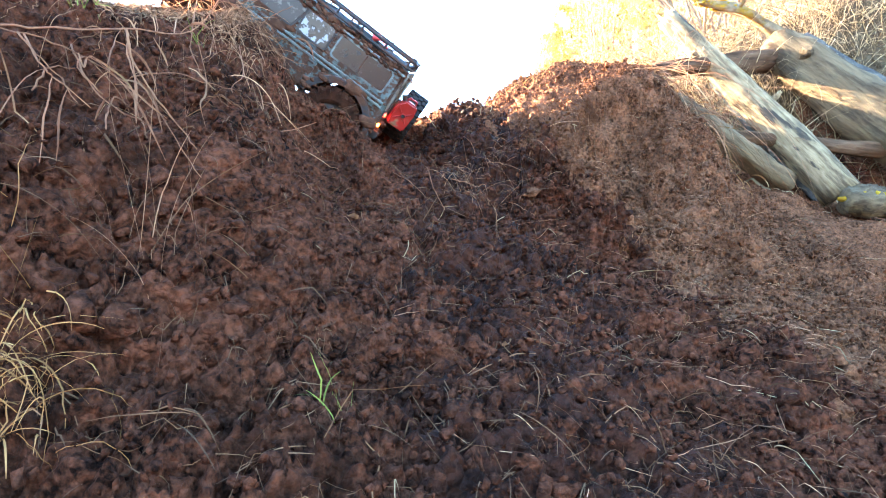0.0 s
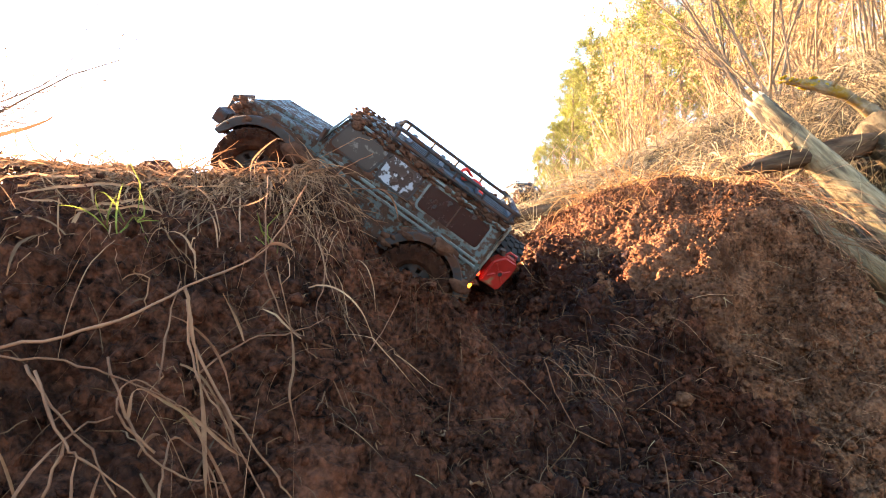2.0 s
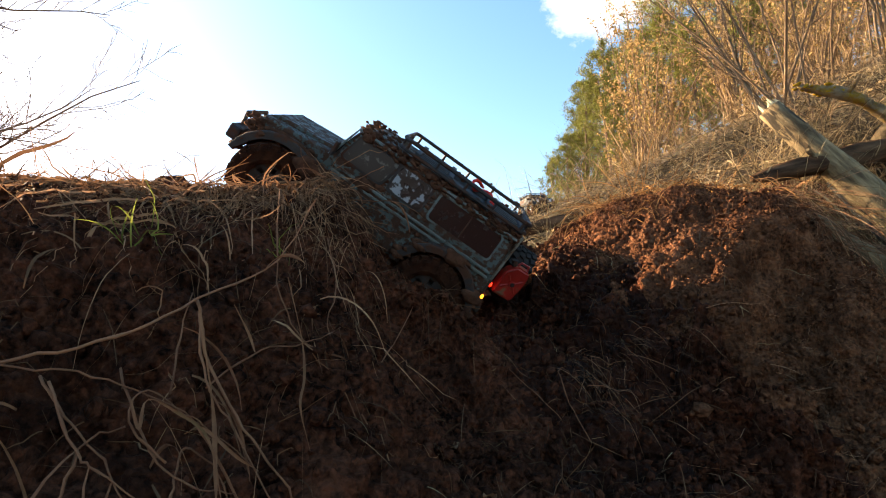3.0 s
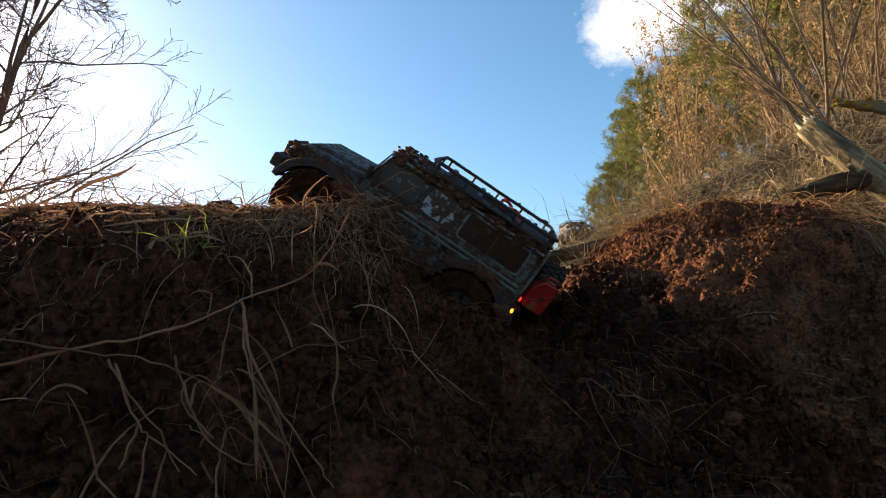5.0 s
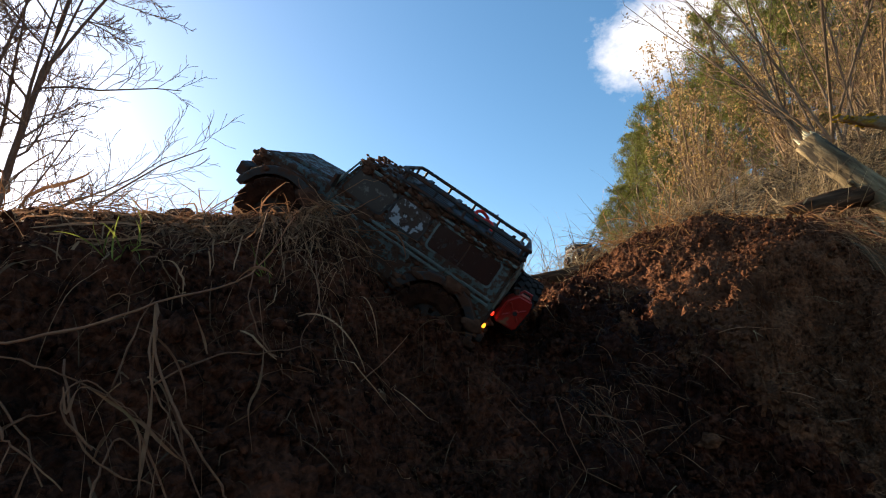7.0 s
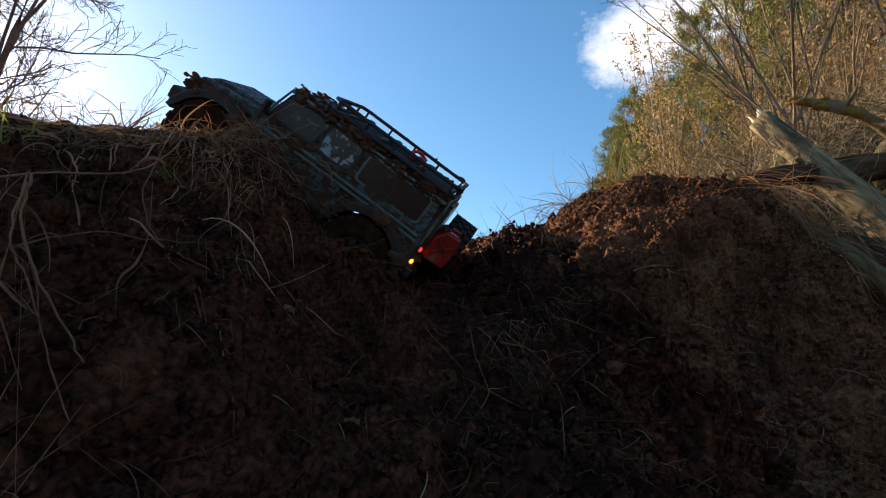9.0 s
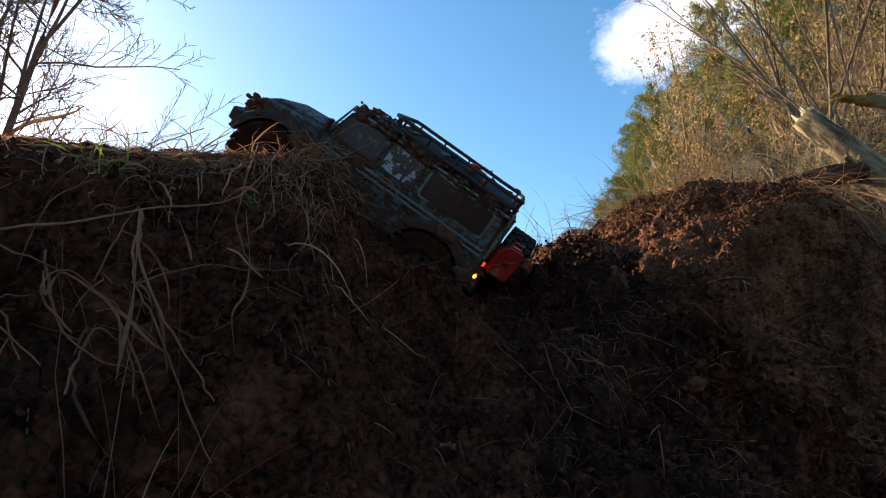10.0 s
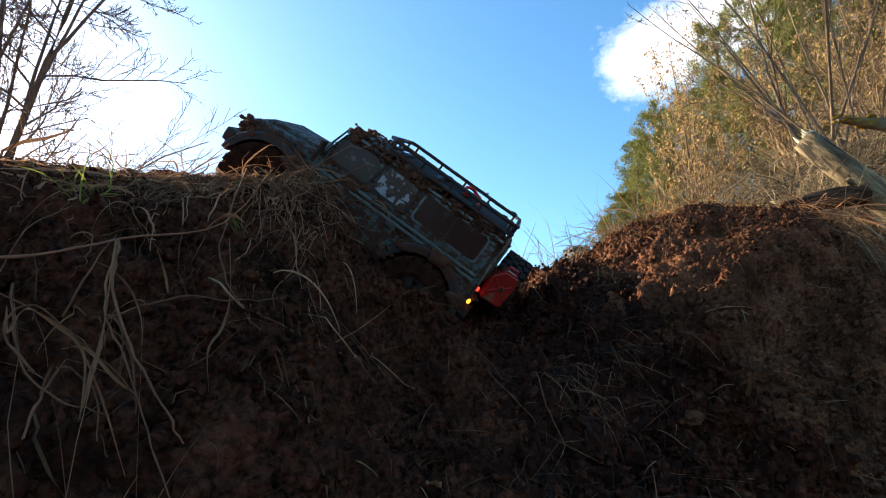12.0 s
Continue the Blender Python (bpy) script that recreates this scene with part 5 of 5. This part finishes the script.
# a fan of dry grass hanging over a step in the gully's bed
n = 90
x, y = R.normal(0.09, 0.05, n), R.normal(1.11, 0.03, n)
ob = blades("hanging_tuft", on_land(x, y, 0.008), np.stack([R.normal(0.45, 0.35, n), R.normal(-0.7, 0.3, n), R.normal(0.15, 0.25, n)], 1), R.gamma(2.4, 0.022, n) + 0.03, R.uniform(0.0003, 0.0009, n), R.uniform(0.8, 2.6, n), BANK_STRAW, 74, 9, curl=0.35, kink=0.3)
tagged(ob, "fan of dry grass hanging over a step in the gully", "dry grass", kind="stuff")
# clods: uneven lumps of mud in many sizes
def scatter_lumps(name, places, sizes, mat, seed, fine=False):
    r = np.random.RandomState(seed)
    bm = bmesh.new()
    bmesh.ops.create_icosphere(bm, subdivisions=1 if fine else 0, radius=1.0)
    bm.verts.ensure_lookup_table()
    ball = np.array([v.co[:] for v in bm.verts])
    tri = np.array([[v.index for v in f.verts] for f in bm.faces])
    bm.free()
    shapes = [ball * (0.35 + 1.1 * r.rand(len(ball), 1)) * r.uniform(0.6, 1.3, (1, 3)) for k in range(16)]
    n = len(places)
    turn = r.normal(0, 1, (n, 4))
    turn /= np.linalg.norm(turn, axis=1, keepdims=True)
    w, x, y, z = turn.T
    rot = np.stack([1 - 2 * (y * y + z * z), 2 * (x * y - z * w), 2 * (x * z + y * w), 2 * (x * y + z * w), 1 - 2 * (x * x + z * z), 2 * (y * z - x * w),
                    2 * (x * z - y * w), 2 * (y * z + x * w), 1 - 2 * (x * x + y * y)], 1).reshape(n, 3, 3)
    base = np.stack([shapes[k] for k in r.randint(0, 16, n)])
    v = np.einsum("nij,nkj->nki", rot, base) * np.asarray(sizes)[:, None, None] + np.asarray(places)[:, None]
    f = tri[None] + (np.arange(n) * len(ball))[:, None, None]
    return mesh_from(name, v.reshape(-1, 3), f.reshape(-1, 3), mat)


n = 36000
x, y = R.uniform(-0.85, 1.05, n), R.uniform(0.28, 2.0, n)
keep = (value_noise(x * 4, y * 4, x * 0, 77) + 0.55 * R.randn(n) > -0.15) & (steepness(x, y) < 3.5) & ((x > -0.36) | (y < brink_line(x) - 0.10))
x, y = x[keep], y[keep]
size = np.clip(R.gamma(1.5, 0.0015, len(x)) + 0.0015, 0, 0.007)
spot = on_land(x, y, 0.0) + np.stack([R.normal(0, 0.004, len(x)), R.normal(-0.004, 0.004, len(x)), R.uniform(-0.004, 0.006, len(x))], 1)
dry = is_dry_lit(x, y)
ob = scatter_lumps("mud_crumbs", spot[~dry], size[~dry], MUD, 5)
tagged(ob, "loose crumbs and clods of brown mud", "clods", kind="stuff")
ob = scatter_lumps("earth_crumbs", spot[dry], size[dry], DRY_LIT_EARTH, 6)
tagged(ob, "loose crumbs of drier orange-brown earth, lightened as if sunlit, on the mound", "clods", kind="stuff")

# broad crumpled blades hanging down the bank
n = 26
x = R.uniform(-0.62, -0.30, n)
y = R.uniform(0.42, 0.78, n)
ob = blades("broad_dry_blades", on_land(x, y, 0.01), np.stack([R.normal(0.25, 0.6, n), R.normal(-0.5, 0.5, n), R.normal(0.5, 0.4, n)], 1), R.uniform(0.06, 0.15, n), R.uniform(0.0012, 0.0026, n), R.uniform(1.6, 3.6, n), BANK_STRAW, 71, 12, curl=0.6, kink=0.7)
tagged(ob, "broad crumpled dry leaf blades hanging down the bank", "dry grass", kind="stuff")
# larger clods, thick on the mound and in the gully
n = 22000
x, y = R.uniform(-0.55, 0.95, n), R.uniform(0.35, 2.05, n)
keep = (value_noise(x * 5, y * 5, x * 0, 78) + 0.5 * R.randn(n) + 0.5 * (y > 1.25) > 0.1) & (steepness(x, y) < 3.5) & ((x > -0.36) | (y < brink_line(x) - 0.10))
x, y = x[keep], y[keep]
size = np.clip(R.gamma(2.0, 0.0022, len(x)) + 0.0025, 0, 0.013) * np.where(y > 1.15, 0.5, 0.85)
dry = is_dry_lit(x, y)
ob = scatter_lumps("mud_clods", on_land(x, y, 0.002)[~dry], size[~dry], MUD, 15)
tagged(ob, "rounded clods of brown mud on the slope", "clods", kind="stuff")
ob = scatter_lumps("earth_clods", on_land(x, y, 0.002)[dry], size[dry], DRY_LIT_EARTH, 17)
tagged(ob, "rounded clods of drier orange-brown earth, lightened as if sunlit, on the mound", "clods", kind="stuff")
# churned lumps, half sunk in the gully's bed
n = 1500
x, y = R.uniform(-0.40, 0.95, n), R.uniform(0.35, 1.9, n)
keep = (value_noise(x * 6, y * 6, x * 0, 79) + 0.35 * R.randn(n) > 0.12) & (steepness(x, y) < 2.5) & ~is_dry_lit(x, y)
x, y = x[keep], y[keep]
ob = scatter_lumps("mud_lumps", on_land(x, y, -0.004), np.clip(R.gamma(3.0, 0.0036, len(x)) + 0.004, 0, 0.021), MUD, 16)
tagged(ob, "churned lumps of brown mud sunk in the gully", "clods", kind="stuff")

# tall straw on the steep face behind the leaning log
n = 1300
x = R.uniform(0.80, 2.0, n)
y = 2.12 + 0.5 * (x - 0.85) + R.normal(0.16, 0.12, n)
ob = blades("tall_straw", on_land(x, y, 0.0), np.stack([R.normal(-0.1, 0.35, n), R.normal(-0.25, 0.3, n), R.normal(1.0, 0.25, n)], 1), R.uniform(0.12, 0.40, n), R.uniform(0.0010, 0.0026, n), R.uniform(0.1, 1.6, n), STRAW, 49, 8, curl=0.3, kink=0.35)
tagged(ob, "tall golden dry grass on the steep face behind the logs", "dry grass", kind="stuff")
# fallen twigs on the slope
n = 700
x = R.uniform(0.0, 3.0, n)
y = R.uniform(2.2, 4.4, n)
ob = blades("fallen_twigs", on_land(x, y, 0.01), np.stack([R.normal(0.2, 1, n), R.normal(-0.2, 0.6, n), R.normal(0.35, 0.35, n)], 1), R.uniform(0.08, 0.45, n), R.uniform(0.0015, 0.0038, n), R.uniform(0.0, 0.6, n), BARK_SHRUB, 48, 8, curl=0.3, kink=0.4, lie=True)
tagged(ob, "brown fallen twigs lying in the dry grass", "twigs", kind="stuff")
# long bent grass that stands up out of the slope
n = 420
x = R.uniform(0.0, 2.6, n)
y = R.uniform(2.5, 4.2, n)
ob = blades("bent_grass", on_land(x, y, 0.0), np.stack([R.normal(-0.1, 0.5, n), R.normal(-0.2, 0.4, n), R.normal(1.0, 0.3, n)], 1), R.uniform(0.15, 0.5, n), R.uniform(0.0008, 0.0018, n), R.uniform(0.4, 2.8, n), STRAW, 47, 11, curl=0.5, kink=0.2)
tagged(ob, "long bent dry grass standing on the slope", "dry grass", kind="stuff")


# dead leaves on the mud
def make_leaf(x, y, turn, size, seed):
    rng = random.Random(seed)
    bm = bmesh.new()
    rows = []
    for i in range(7):
        u = i / 6
        w = 0.42 * math.sin(math.pi * min(u * 0.93 + 0.04, 1)) ** 0.8
        rows.append([bm.verts.new((u - 0.5, w * k, 0.22 * abs(k) ** 1.5 + 0.16 * math.sin(3 * u + k) + 0.05 * rng.gauss(0, 1))) for k in (-1, -0.5, 0, 0.5, 1)])
    for a, b in zip(rows, rows[1:]):
        for k in range(4):
            bm.faces.new((a[k], a[k + 1], b[k + 1], b[k]))
    leaf = part("dead_leaf", bm, BANK_STRAW, smooth=True)
    leaf.matrix_world = pose(x, y, float(surface(x, y)) + 0.008, rng.uniform(0, 50), rng.uniform(-30, 30), turn) @ Matrix.Scale(size, 4)
    tagged(leaf, "pale crumpled dead leaf on the mud", "leaf", "dead leaves")


LEAVES = [(-0.248, 0.902), (-0.23, 0.925), (-0.15, 0.88), (-0.10, 0.80), (0.02, 0.78), (0.32, 1.1), (0.55, 1.35), (-0.29, 0.72), (0.66, 0.95), (0.15, 0.62)]
for k, (x, y) in enumerate(LEAVES):
    make_leaf(x, y, 70 * k, 0.030 if k < 2 else 0.018 + 0.002 * (k % 3), 200 + k)

# ---- stalks that stand out one by one ----
def smooth_line(points, per=5):
    """A smooth curve through the points."""
    p = [Vector(q) for q in points]
    p = [p[0] * 2 - p[1]] + p + [p[-1] * 2 - p[-2]]
    out = []
    for i in range(1, len(p) - 2):
        a, b, c, d = p[i - 1], p[i], p[i + 1], p[i + 2]
        for k in range(per):
            t = k / per
            out.append(0.5 * (2 * b + (c - a) * t + (2 * a - 5 * b + 4 * c - d) * t * t + (3 * b - a - 3 * c + d) * t * t * t))
    return out + [p[-2]]


def make_stalk(points, width, seed, leafy=True):
    rng = random.Random(seed)
    stalk = empty("grass_stalk")
    tagged(stalk, "long dry bent grass stalk on the muddy bank", "grass stalk", "grass stalks on the bank")
    line = smooth_line(points)
    n = len(line)
    line = [p + Vector((rng.gauss(0, 1), rng.gauss(0, 1), rng.gauss(0, 1))) * 0.0007 for p in line]
    bm = bmesh.new()
    rod(bm, line, [width * 0.9 * (1.1 - 0.6 * i / n) * (1.35 if i % 7 == 3 else 1.0) for i in range(n)], 6)
    part("stem", bm, STALK, stalk, smooth=True)
    if leafy:
        for c in range(1):
            i = rng.randrange(n // 4, n - 1)
            d = (line[i] - line[i - 1]).normalized()
            side = Vector((rng.gauss(0, 1), rng.gauss(0, 1), rng.gauss(0, 0.6)))
            p, w, pts = line[i].copy(), (d * 0.6 + side * 0.5).normalized(), []
            ln = rng.uniform(0.05, 0.13)
            for k in range(9):
                pts.append(p.copy())
                w = (w + Vector((rng.gauss(0, 0.1), rng.gauss(0, 0.1), -0.28))).normalized()
                p = p + w * ln / 8
            bm = bmesh.new()
            rows = []
            for k, q in enumerate(pts):
                s = w.cross(Vector((0.3, 0.8, 0.2))).normalized() * width * 2.2 * math.sin(0.35 + 2.75 * k / 8)
                rows.append([bm.verts.new(q - s), bm.verts.new(q + Vector((0, -1, 0.3)) * width * 0.7), bm.verts.new(q + s)])
            for a, b in zip(rows, rows[1:]):
                bm.faces.new((a[0], a[1], b[1], b[0]))
                bm.faces.new((a[1], a[2], b[2], b[1]))
            part("leaf", bm, STALK, stalk)
    return stalk


def make_ribbon(points, width, seed):
    """A broad dry leaf blade: a folded ribbon along a smooth line."""
    rng = random.Random(seed)
    line = smooth_line(points, 6)
    n = len(line)
    bm = bmesh.new()
    rows = []
    for i, p in enumerate(line):
        d = (line[min(i + 1, n - 1)] - line[max(i - 1, 0)]).normalized()
        a = 0.9 * math.sin(i * 0.35 + seed)
        s = d.cross(Vector((math.sin(a), -math.cos(a), 0.2))).normalized()
        w = width * (0.25 + 0.75 * math.sin(math.pi * min(0.12 + 0.86 * i / n, 1.0)))
        rows.append([bm.verts.new(p - s * w), bm.verts.new(p + d.cross(s) * w * 0.5), bm.verts.new(p + s * w * rng.uniform(0.85, 1.1))])
    for a, b in zip(rows, rows[1:]):
        bm.faces.new((a[0], a[1], b[1], b[0]))
        bm.faces.new((a[1], a[2], b[2], b[1]))
    tagged(part("leaf_blade", bm, GOLD_LEAF, smooth=True), "golden curled dry leaf blade hanging on the bank", "leaf blade", "leaf blades on the bank")


RIBBONS = [
    ((-0.333, 0.565, 0.691), (-0.309, 0.541, 0.64), (-0.29, 0.522, 0.597), (-0.275, 0.501, 0.559), (-0.267, 0.49, 0.538)),
    ((-0.304, 0.687, 0.721), (-0.274, 0.655, 0.653), (-0.259, 0.627, 0.616), (-0.251, 0.599, 0.593), (-0.235, 0.583, 0.557)),
    ((-0.316, 0.596, 0.689), (-0.298, 0.59, 0.662), (-0.289, 0.586, 0.644)),
    ((-0.299, 0.497, 0.589), (-0.292, 0.511, 0.59), (-0.268, 0.519, 0.567), (-0.254, 0.528, 0.554)),
    ((-0.323, 0.47, 0.618), (-0.313, 0.466, 0.599), (-0.317, 0.479, 0.617), (-0.301, 0.489, 0.607), (-0.28, 0.499, 0.585), (-0.258, 0.483, 0.541)),
]
for k, line in enumerate(RIBBONS):
    make_ribbon(line, 0.0019 if k == 0 else 0.0014, 90 + k)

# a sheaf of tall dry grass at the foot of the bank
n = 12
c = R.normal(0, 0.018, (n, 2)) + np.array([-0.215, 0.440])
ob = blades("grass_sheaf", on_land(c[:, 0], c[:, 1]), np.stack([R.normal(0.0, 0.14, n), R.normal(0.0, 0.12, n), np.ones(n)], 1), R.uniform(0.12, 0.29, n), R.uniform(0.0006, 0.0014, n), R.uniform(0.0, 1.2, n), BANK_STRAW, 78, 12, curl=0.35, kink=0.22)
tagged(ob, "sheaf of tall dry grass standing at the foot of the bank", "grass clump")

STALKS_A = [
    ((-0.470, 0.402, 0.632), (-0.407, 0.456, 0.65), (-0.364, 0.501, 0.663), (-0.341, 0.577, 0.695), (-0.32, 0.694, 0.741), (-0.293, 0.743, 0.822)),
    ((-0.470, 0.415, 0.660), (-0.401, 0.451, 0.645), (-0.36, 0.475, 0.636), (-0.321, 0.498, 0.614), (-0.295, 0.516, 0.592), (-0.257, 0.533, 0.553)),
    ((-0.302, 0.481, 0.572), (-0.322, 0.472, 0.596), (-0.33, 0.478, 0.613), (-0.328, 0.494, 0.622), (-0.312, 0.504, 0.609), (-0.293, 0.513, 0.592)),
    ((-0.341, 0.577, 0.695), (-0.317, 0.553, 0.644), (-0.283, 0.545, 0.593), (-0.249, 0.548, 0.547), (-0.228, 0.549, 0.519)),
    ((-0.366, 0.795, 0.852), (-0.319, 0.691, 0.715), (-0.281, 0.68, 0.646), (-0.248, 0.694, 0.602), (-0.208, 0.681, 0.528), (-0.175, 0.679, 0.477)),
]
STALKS_B = [
    ((-0.24, 0.793, 0.604), (-0.239, 0.926, 0.645), (-0.249, 1.141, 0.729)),
    ((-0.229, 1.065, 0.654), (-0.235, 1.233, 0.731), (-0.306, 1.286, 0.797), (-0.364, 1.27, 0.836)),
    ((-0.187, 1.13, 0.64), (-0.132, 1.086, 0.591), (-0.072, 0.988, 0.538)),
    ((-0.313, 0.548, 0.618), (-0.297, 0.611, 0.644), (-0.277, 0.67, 0.648), (-0.266, 0.748, 0.661)),
    ((-0.284, 0.686, 0.646), (-0.26, 0.727, 0.629), (-0.237, 0.786, 0.607), (-0.225, 0.856, 0.597)),
    ((-0.326, 0.517, 0.616), (-0.342, 0.555, 0.669), (-0.35, 0.58, 0.7)),
    ((-0.324, 0.862, 0.79), (-0.295, 0.815, 0.714), (-0.28, 0.743, 0.663), (-0.251, 0.738, 0.61)),
]
STALKS_C = [
    ((-0.351, 0.492, 0.64), (-0.313, 0.478, 0.58), (-0.286, 0.488, 0.554), (-0.264, 0.511, 0.542)),
    ((-0.251, 0.711, 0.604), (-0.221, 0.711, 0.551), (-0.195, 0.691, 0.503), (-0.166, 0.689, 0.457)),
    ((-0.155, 1.133, 0.628), (-0.106, 1.109, 0.592), (-0.039, 1.0, 0.544), (-0.004, 0.987, 0.508)),
    ((-0.004, 1.032, 0.577), (0.01, 1.013, 0.528), (0.035, 0.975, 0.479)),
    ((0.043, 1.05, 0.552), (0.084, 1.078, 0.543), (0.129, 1.07, 0.495)),
    ((-0.335, 0.567, 0.682), (-0.307, 0.538, 0.625), (-0.282, 0.538, 0.585), (-0.244, 0.53, 0.529), (-0.208, 0.523, 0.476)),
    ((-0.291, 0.472, 0.528), (-0.302, 0.49, 0.559), (-0.303, 0.507, 0.576), (-0.283, 0.517, 0.556), (-0.264, 0.505, 0.524)),
]
for k, line in enumerate(STALKS_A + STALKS_B):
    make_stalk(line, 0.0010 + 0.0006 * (k % 3 == 0), 50 + k, k % 2 == 0)
STALKS_D = [
    ((-0.431, 0.955, 0.889), (-0.420, 0.953, 0.914), (-0.406, 0.954, 0.926), (-0.399, 0.960, 0.909), (-0.396, 0.966, 0.886)),
    ((-0.366, 1.010, 0.877), (-0.334, 1.007, 0.907), (-0.280, 1.014, 0.935)),
    ((-0.461, 1.010, 0.894), (-0.344, 1.043, 0.885), (-0.266, 1.065, 0.879), (-0.228, 1.079, 0.852)),
    ((-0.381, 0.451, 0.639), (-0.354, 0.447, 0.611), (-0.327, 0.45, 0.58), (-0.306, 0.448, 0.551)),
    ((-0.372, 0.449, 0.635), (-0.338, 0.438, 0.591), (-0.324, 0.442, 0.577), (-0.297, 0.455, 0.549)),
    ((-0.335, 0.421, 0.56), (-0.339, 0.448, 0.594), (-0.326, 0.469, 0.599)),
]
for k, line in enumerate(STALKS_C + STALKS_D):
    make_stalk(line, 0.0011, 80 + k, k > 3)

# a second log half buried in the shoulder of the mound
make_log("sunken_log", "grey log half buried in the shoulder of the mound", [(0.56, 1.70, 0.945), (0.75, 1.785, 0.868), (0.95, 1.93, 0.77), (1.18, 2.076, 0.65)], [0.030, 0.040, 0.044, 0.046], OLD_WOOD, 52, rough=0.25)

# ---- the second model truck, parked on the crest ----
far_truck = copy_thing(truck_thing, pose(0.0, 6.35, ground_at(0.0, 6.35) - 0.03, 0, 0, -70))
for piece in far_truck.children_recursive:
    if piece.type == "MESH":
        old = piece.material_slots[0].material
        piece.material_slots[0].link = "OBJECT"
        piece.material_slots[0].material = BLACK if old in (WINDOW, WINDOW_GLINT, WINDOW_MUD_GLINT, CREAM) else PAINT_REAR if old is PAINT_EDGE else GREY_PANEL if old in (PAINT, PAINT_REAR) else old
tagged(far_truck, "dark model off-road wagon with a roof rack parked on the crest", "model truck")

# ---- a stone and green tufts on the bank ----
bm = bmesh.new()
lump(bm, (-0.615, 0.905, 0.892), 0.030, random.Random(3), 3, (1.3, 1.0, 0.75))
tagged(part("mud_lump", bm, MUD), "rounded lump of earth lying on the bank", "clod")
for k, (x, y, n) in enumerate(((-0.465, 0.640, 12), (-0.36, 0.80, 6), (-0.024, 0.443, 8))):
    c = R.normal(0, 0.010, (n, 2)) + np.array([x, y])
    ob = blades("grass_tuft", on_land(c[:, 0], c[:, 1]), np.stack([R.normal(0, 0.3, n), R.normal(-0.1, 0.3, n), R.normal(1, 0.2, n)], 1), R.uniform(0.03, 0.065, n), R.uniform(0.0010, 0.0018, n), R.uniform(0.1, 0.9, n), GREEN, 60 + k)
    tagged(ob, "small tuft of fresh green grass on the bank", "grass tuft", "green tufts")

# a clump of rusty dry grass at the foot of the bank
n = 110
c = R.normal(0, 0.022, (n, 2)) + np.array([-0.275, 0.325])
ob = blades("grass_clump", on_land(c[:, 0], c[:, 1]), np.stack([R.normal(0.15, 0.45, n), R.normal(-0.1, 0.4, n), R.normal(0.8, 0.3, n)], 1), R.uniform(0.04, 0.11, n), R.uniform(0.0006, 0.0014, n), R.uniform(1.2, 3.6, n), RUSTY, 73, 9, curl=0.4, kink=0.25)
tagged(ob, "rusty brown clump of dry grass at the foot of the bank", "grass clump")

# ---- cloud ----
cloud_mat = bpy.data.materials.new("cloud_vapour")
cloud_mat.use_nodes = True
ct = cloud_mat.node_tree
ct.nodes.clear()
c_out, c_emit, c_clear, c_mix = (ct.nodes.new(k) for k in ("ShaderNodeOutputMaterial", "ShaderNodeEmission", "ShaderNodeBsdfTransparent", "ShaderNodeMixShader"))
c_coord, c_noise, c_len, c_sub, c_map = (ct.nodes.new(k) for k in ("ShaderNodeTexCoord", "ShaderNodeTexNoise", "ShaderNodeVectorMath", "ShaderNodeMath", "ShaderNodeMapRange"))
c_noise.inputs["Scale"].default_value, c_noise.inputs["Detail"].default_value, c_noise.inputs["Roughness"].default_value = 2.6, 9.0, 0.65
c_len.operation = "LENGTH"
c_sub.operation = "SUBTRACT"
c_map.inputs["From Min"].default_value, c_map.inputs["From Max"].default_value = -0.34, 0.30
c_emit.inputs["Color"].default_value = (1.0, 0.98, 0.95, 1)
c_emit.inputs["Strength"].default_value = 0.45
ct.links.new(c_coord.outputs["Object"], c_noise.inputs["Vector"])
ct.links.new(c_coord.outputs["Object"], c_len.inputs[0])
ct.links.new(c_noise.outputs["Fac"], c_sub.inputs[0])
ct.links.new(c_len.outputs["Value"], c_sub.inputs[1])
ct.links.new(c_sub.outputs[0], c_map.inputs["Value"])
ct.links.new(c_map.outputs[0], c_mix.inputs[0])
ct.links.new(c_clear.outputs[0], c_mix.inputs[1])
ct.links.new(c_emit.outputs[0], c_mix.inputs[2])
ct.links.new(c_mix.outputs[0], c_out.inputs[0])
for place, size in (((136, 864, 512), 130), ((250, 850, 560), 150)):
    bm = bmesh.new()
    bmesh.ops.create_grid(bm, x_segments=2, y_segments=2, size=1.2)
    cloud = part("cloud", bm, cloud_mat)
    cloud.matrix_world = look(place, (0, 0, 0)) @ Matrix.Diagonal((size, size * 0.8, size, 1))
    cloud.visible_shadow = False
    tagged(cloud, "small bright white cloud in the blue sky", "cloud", kind="structure")
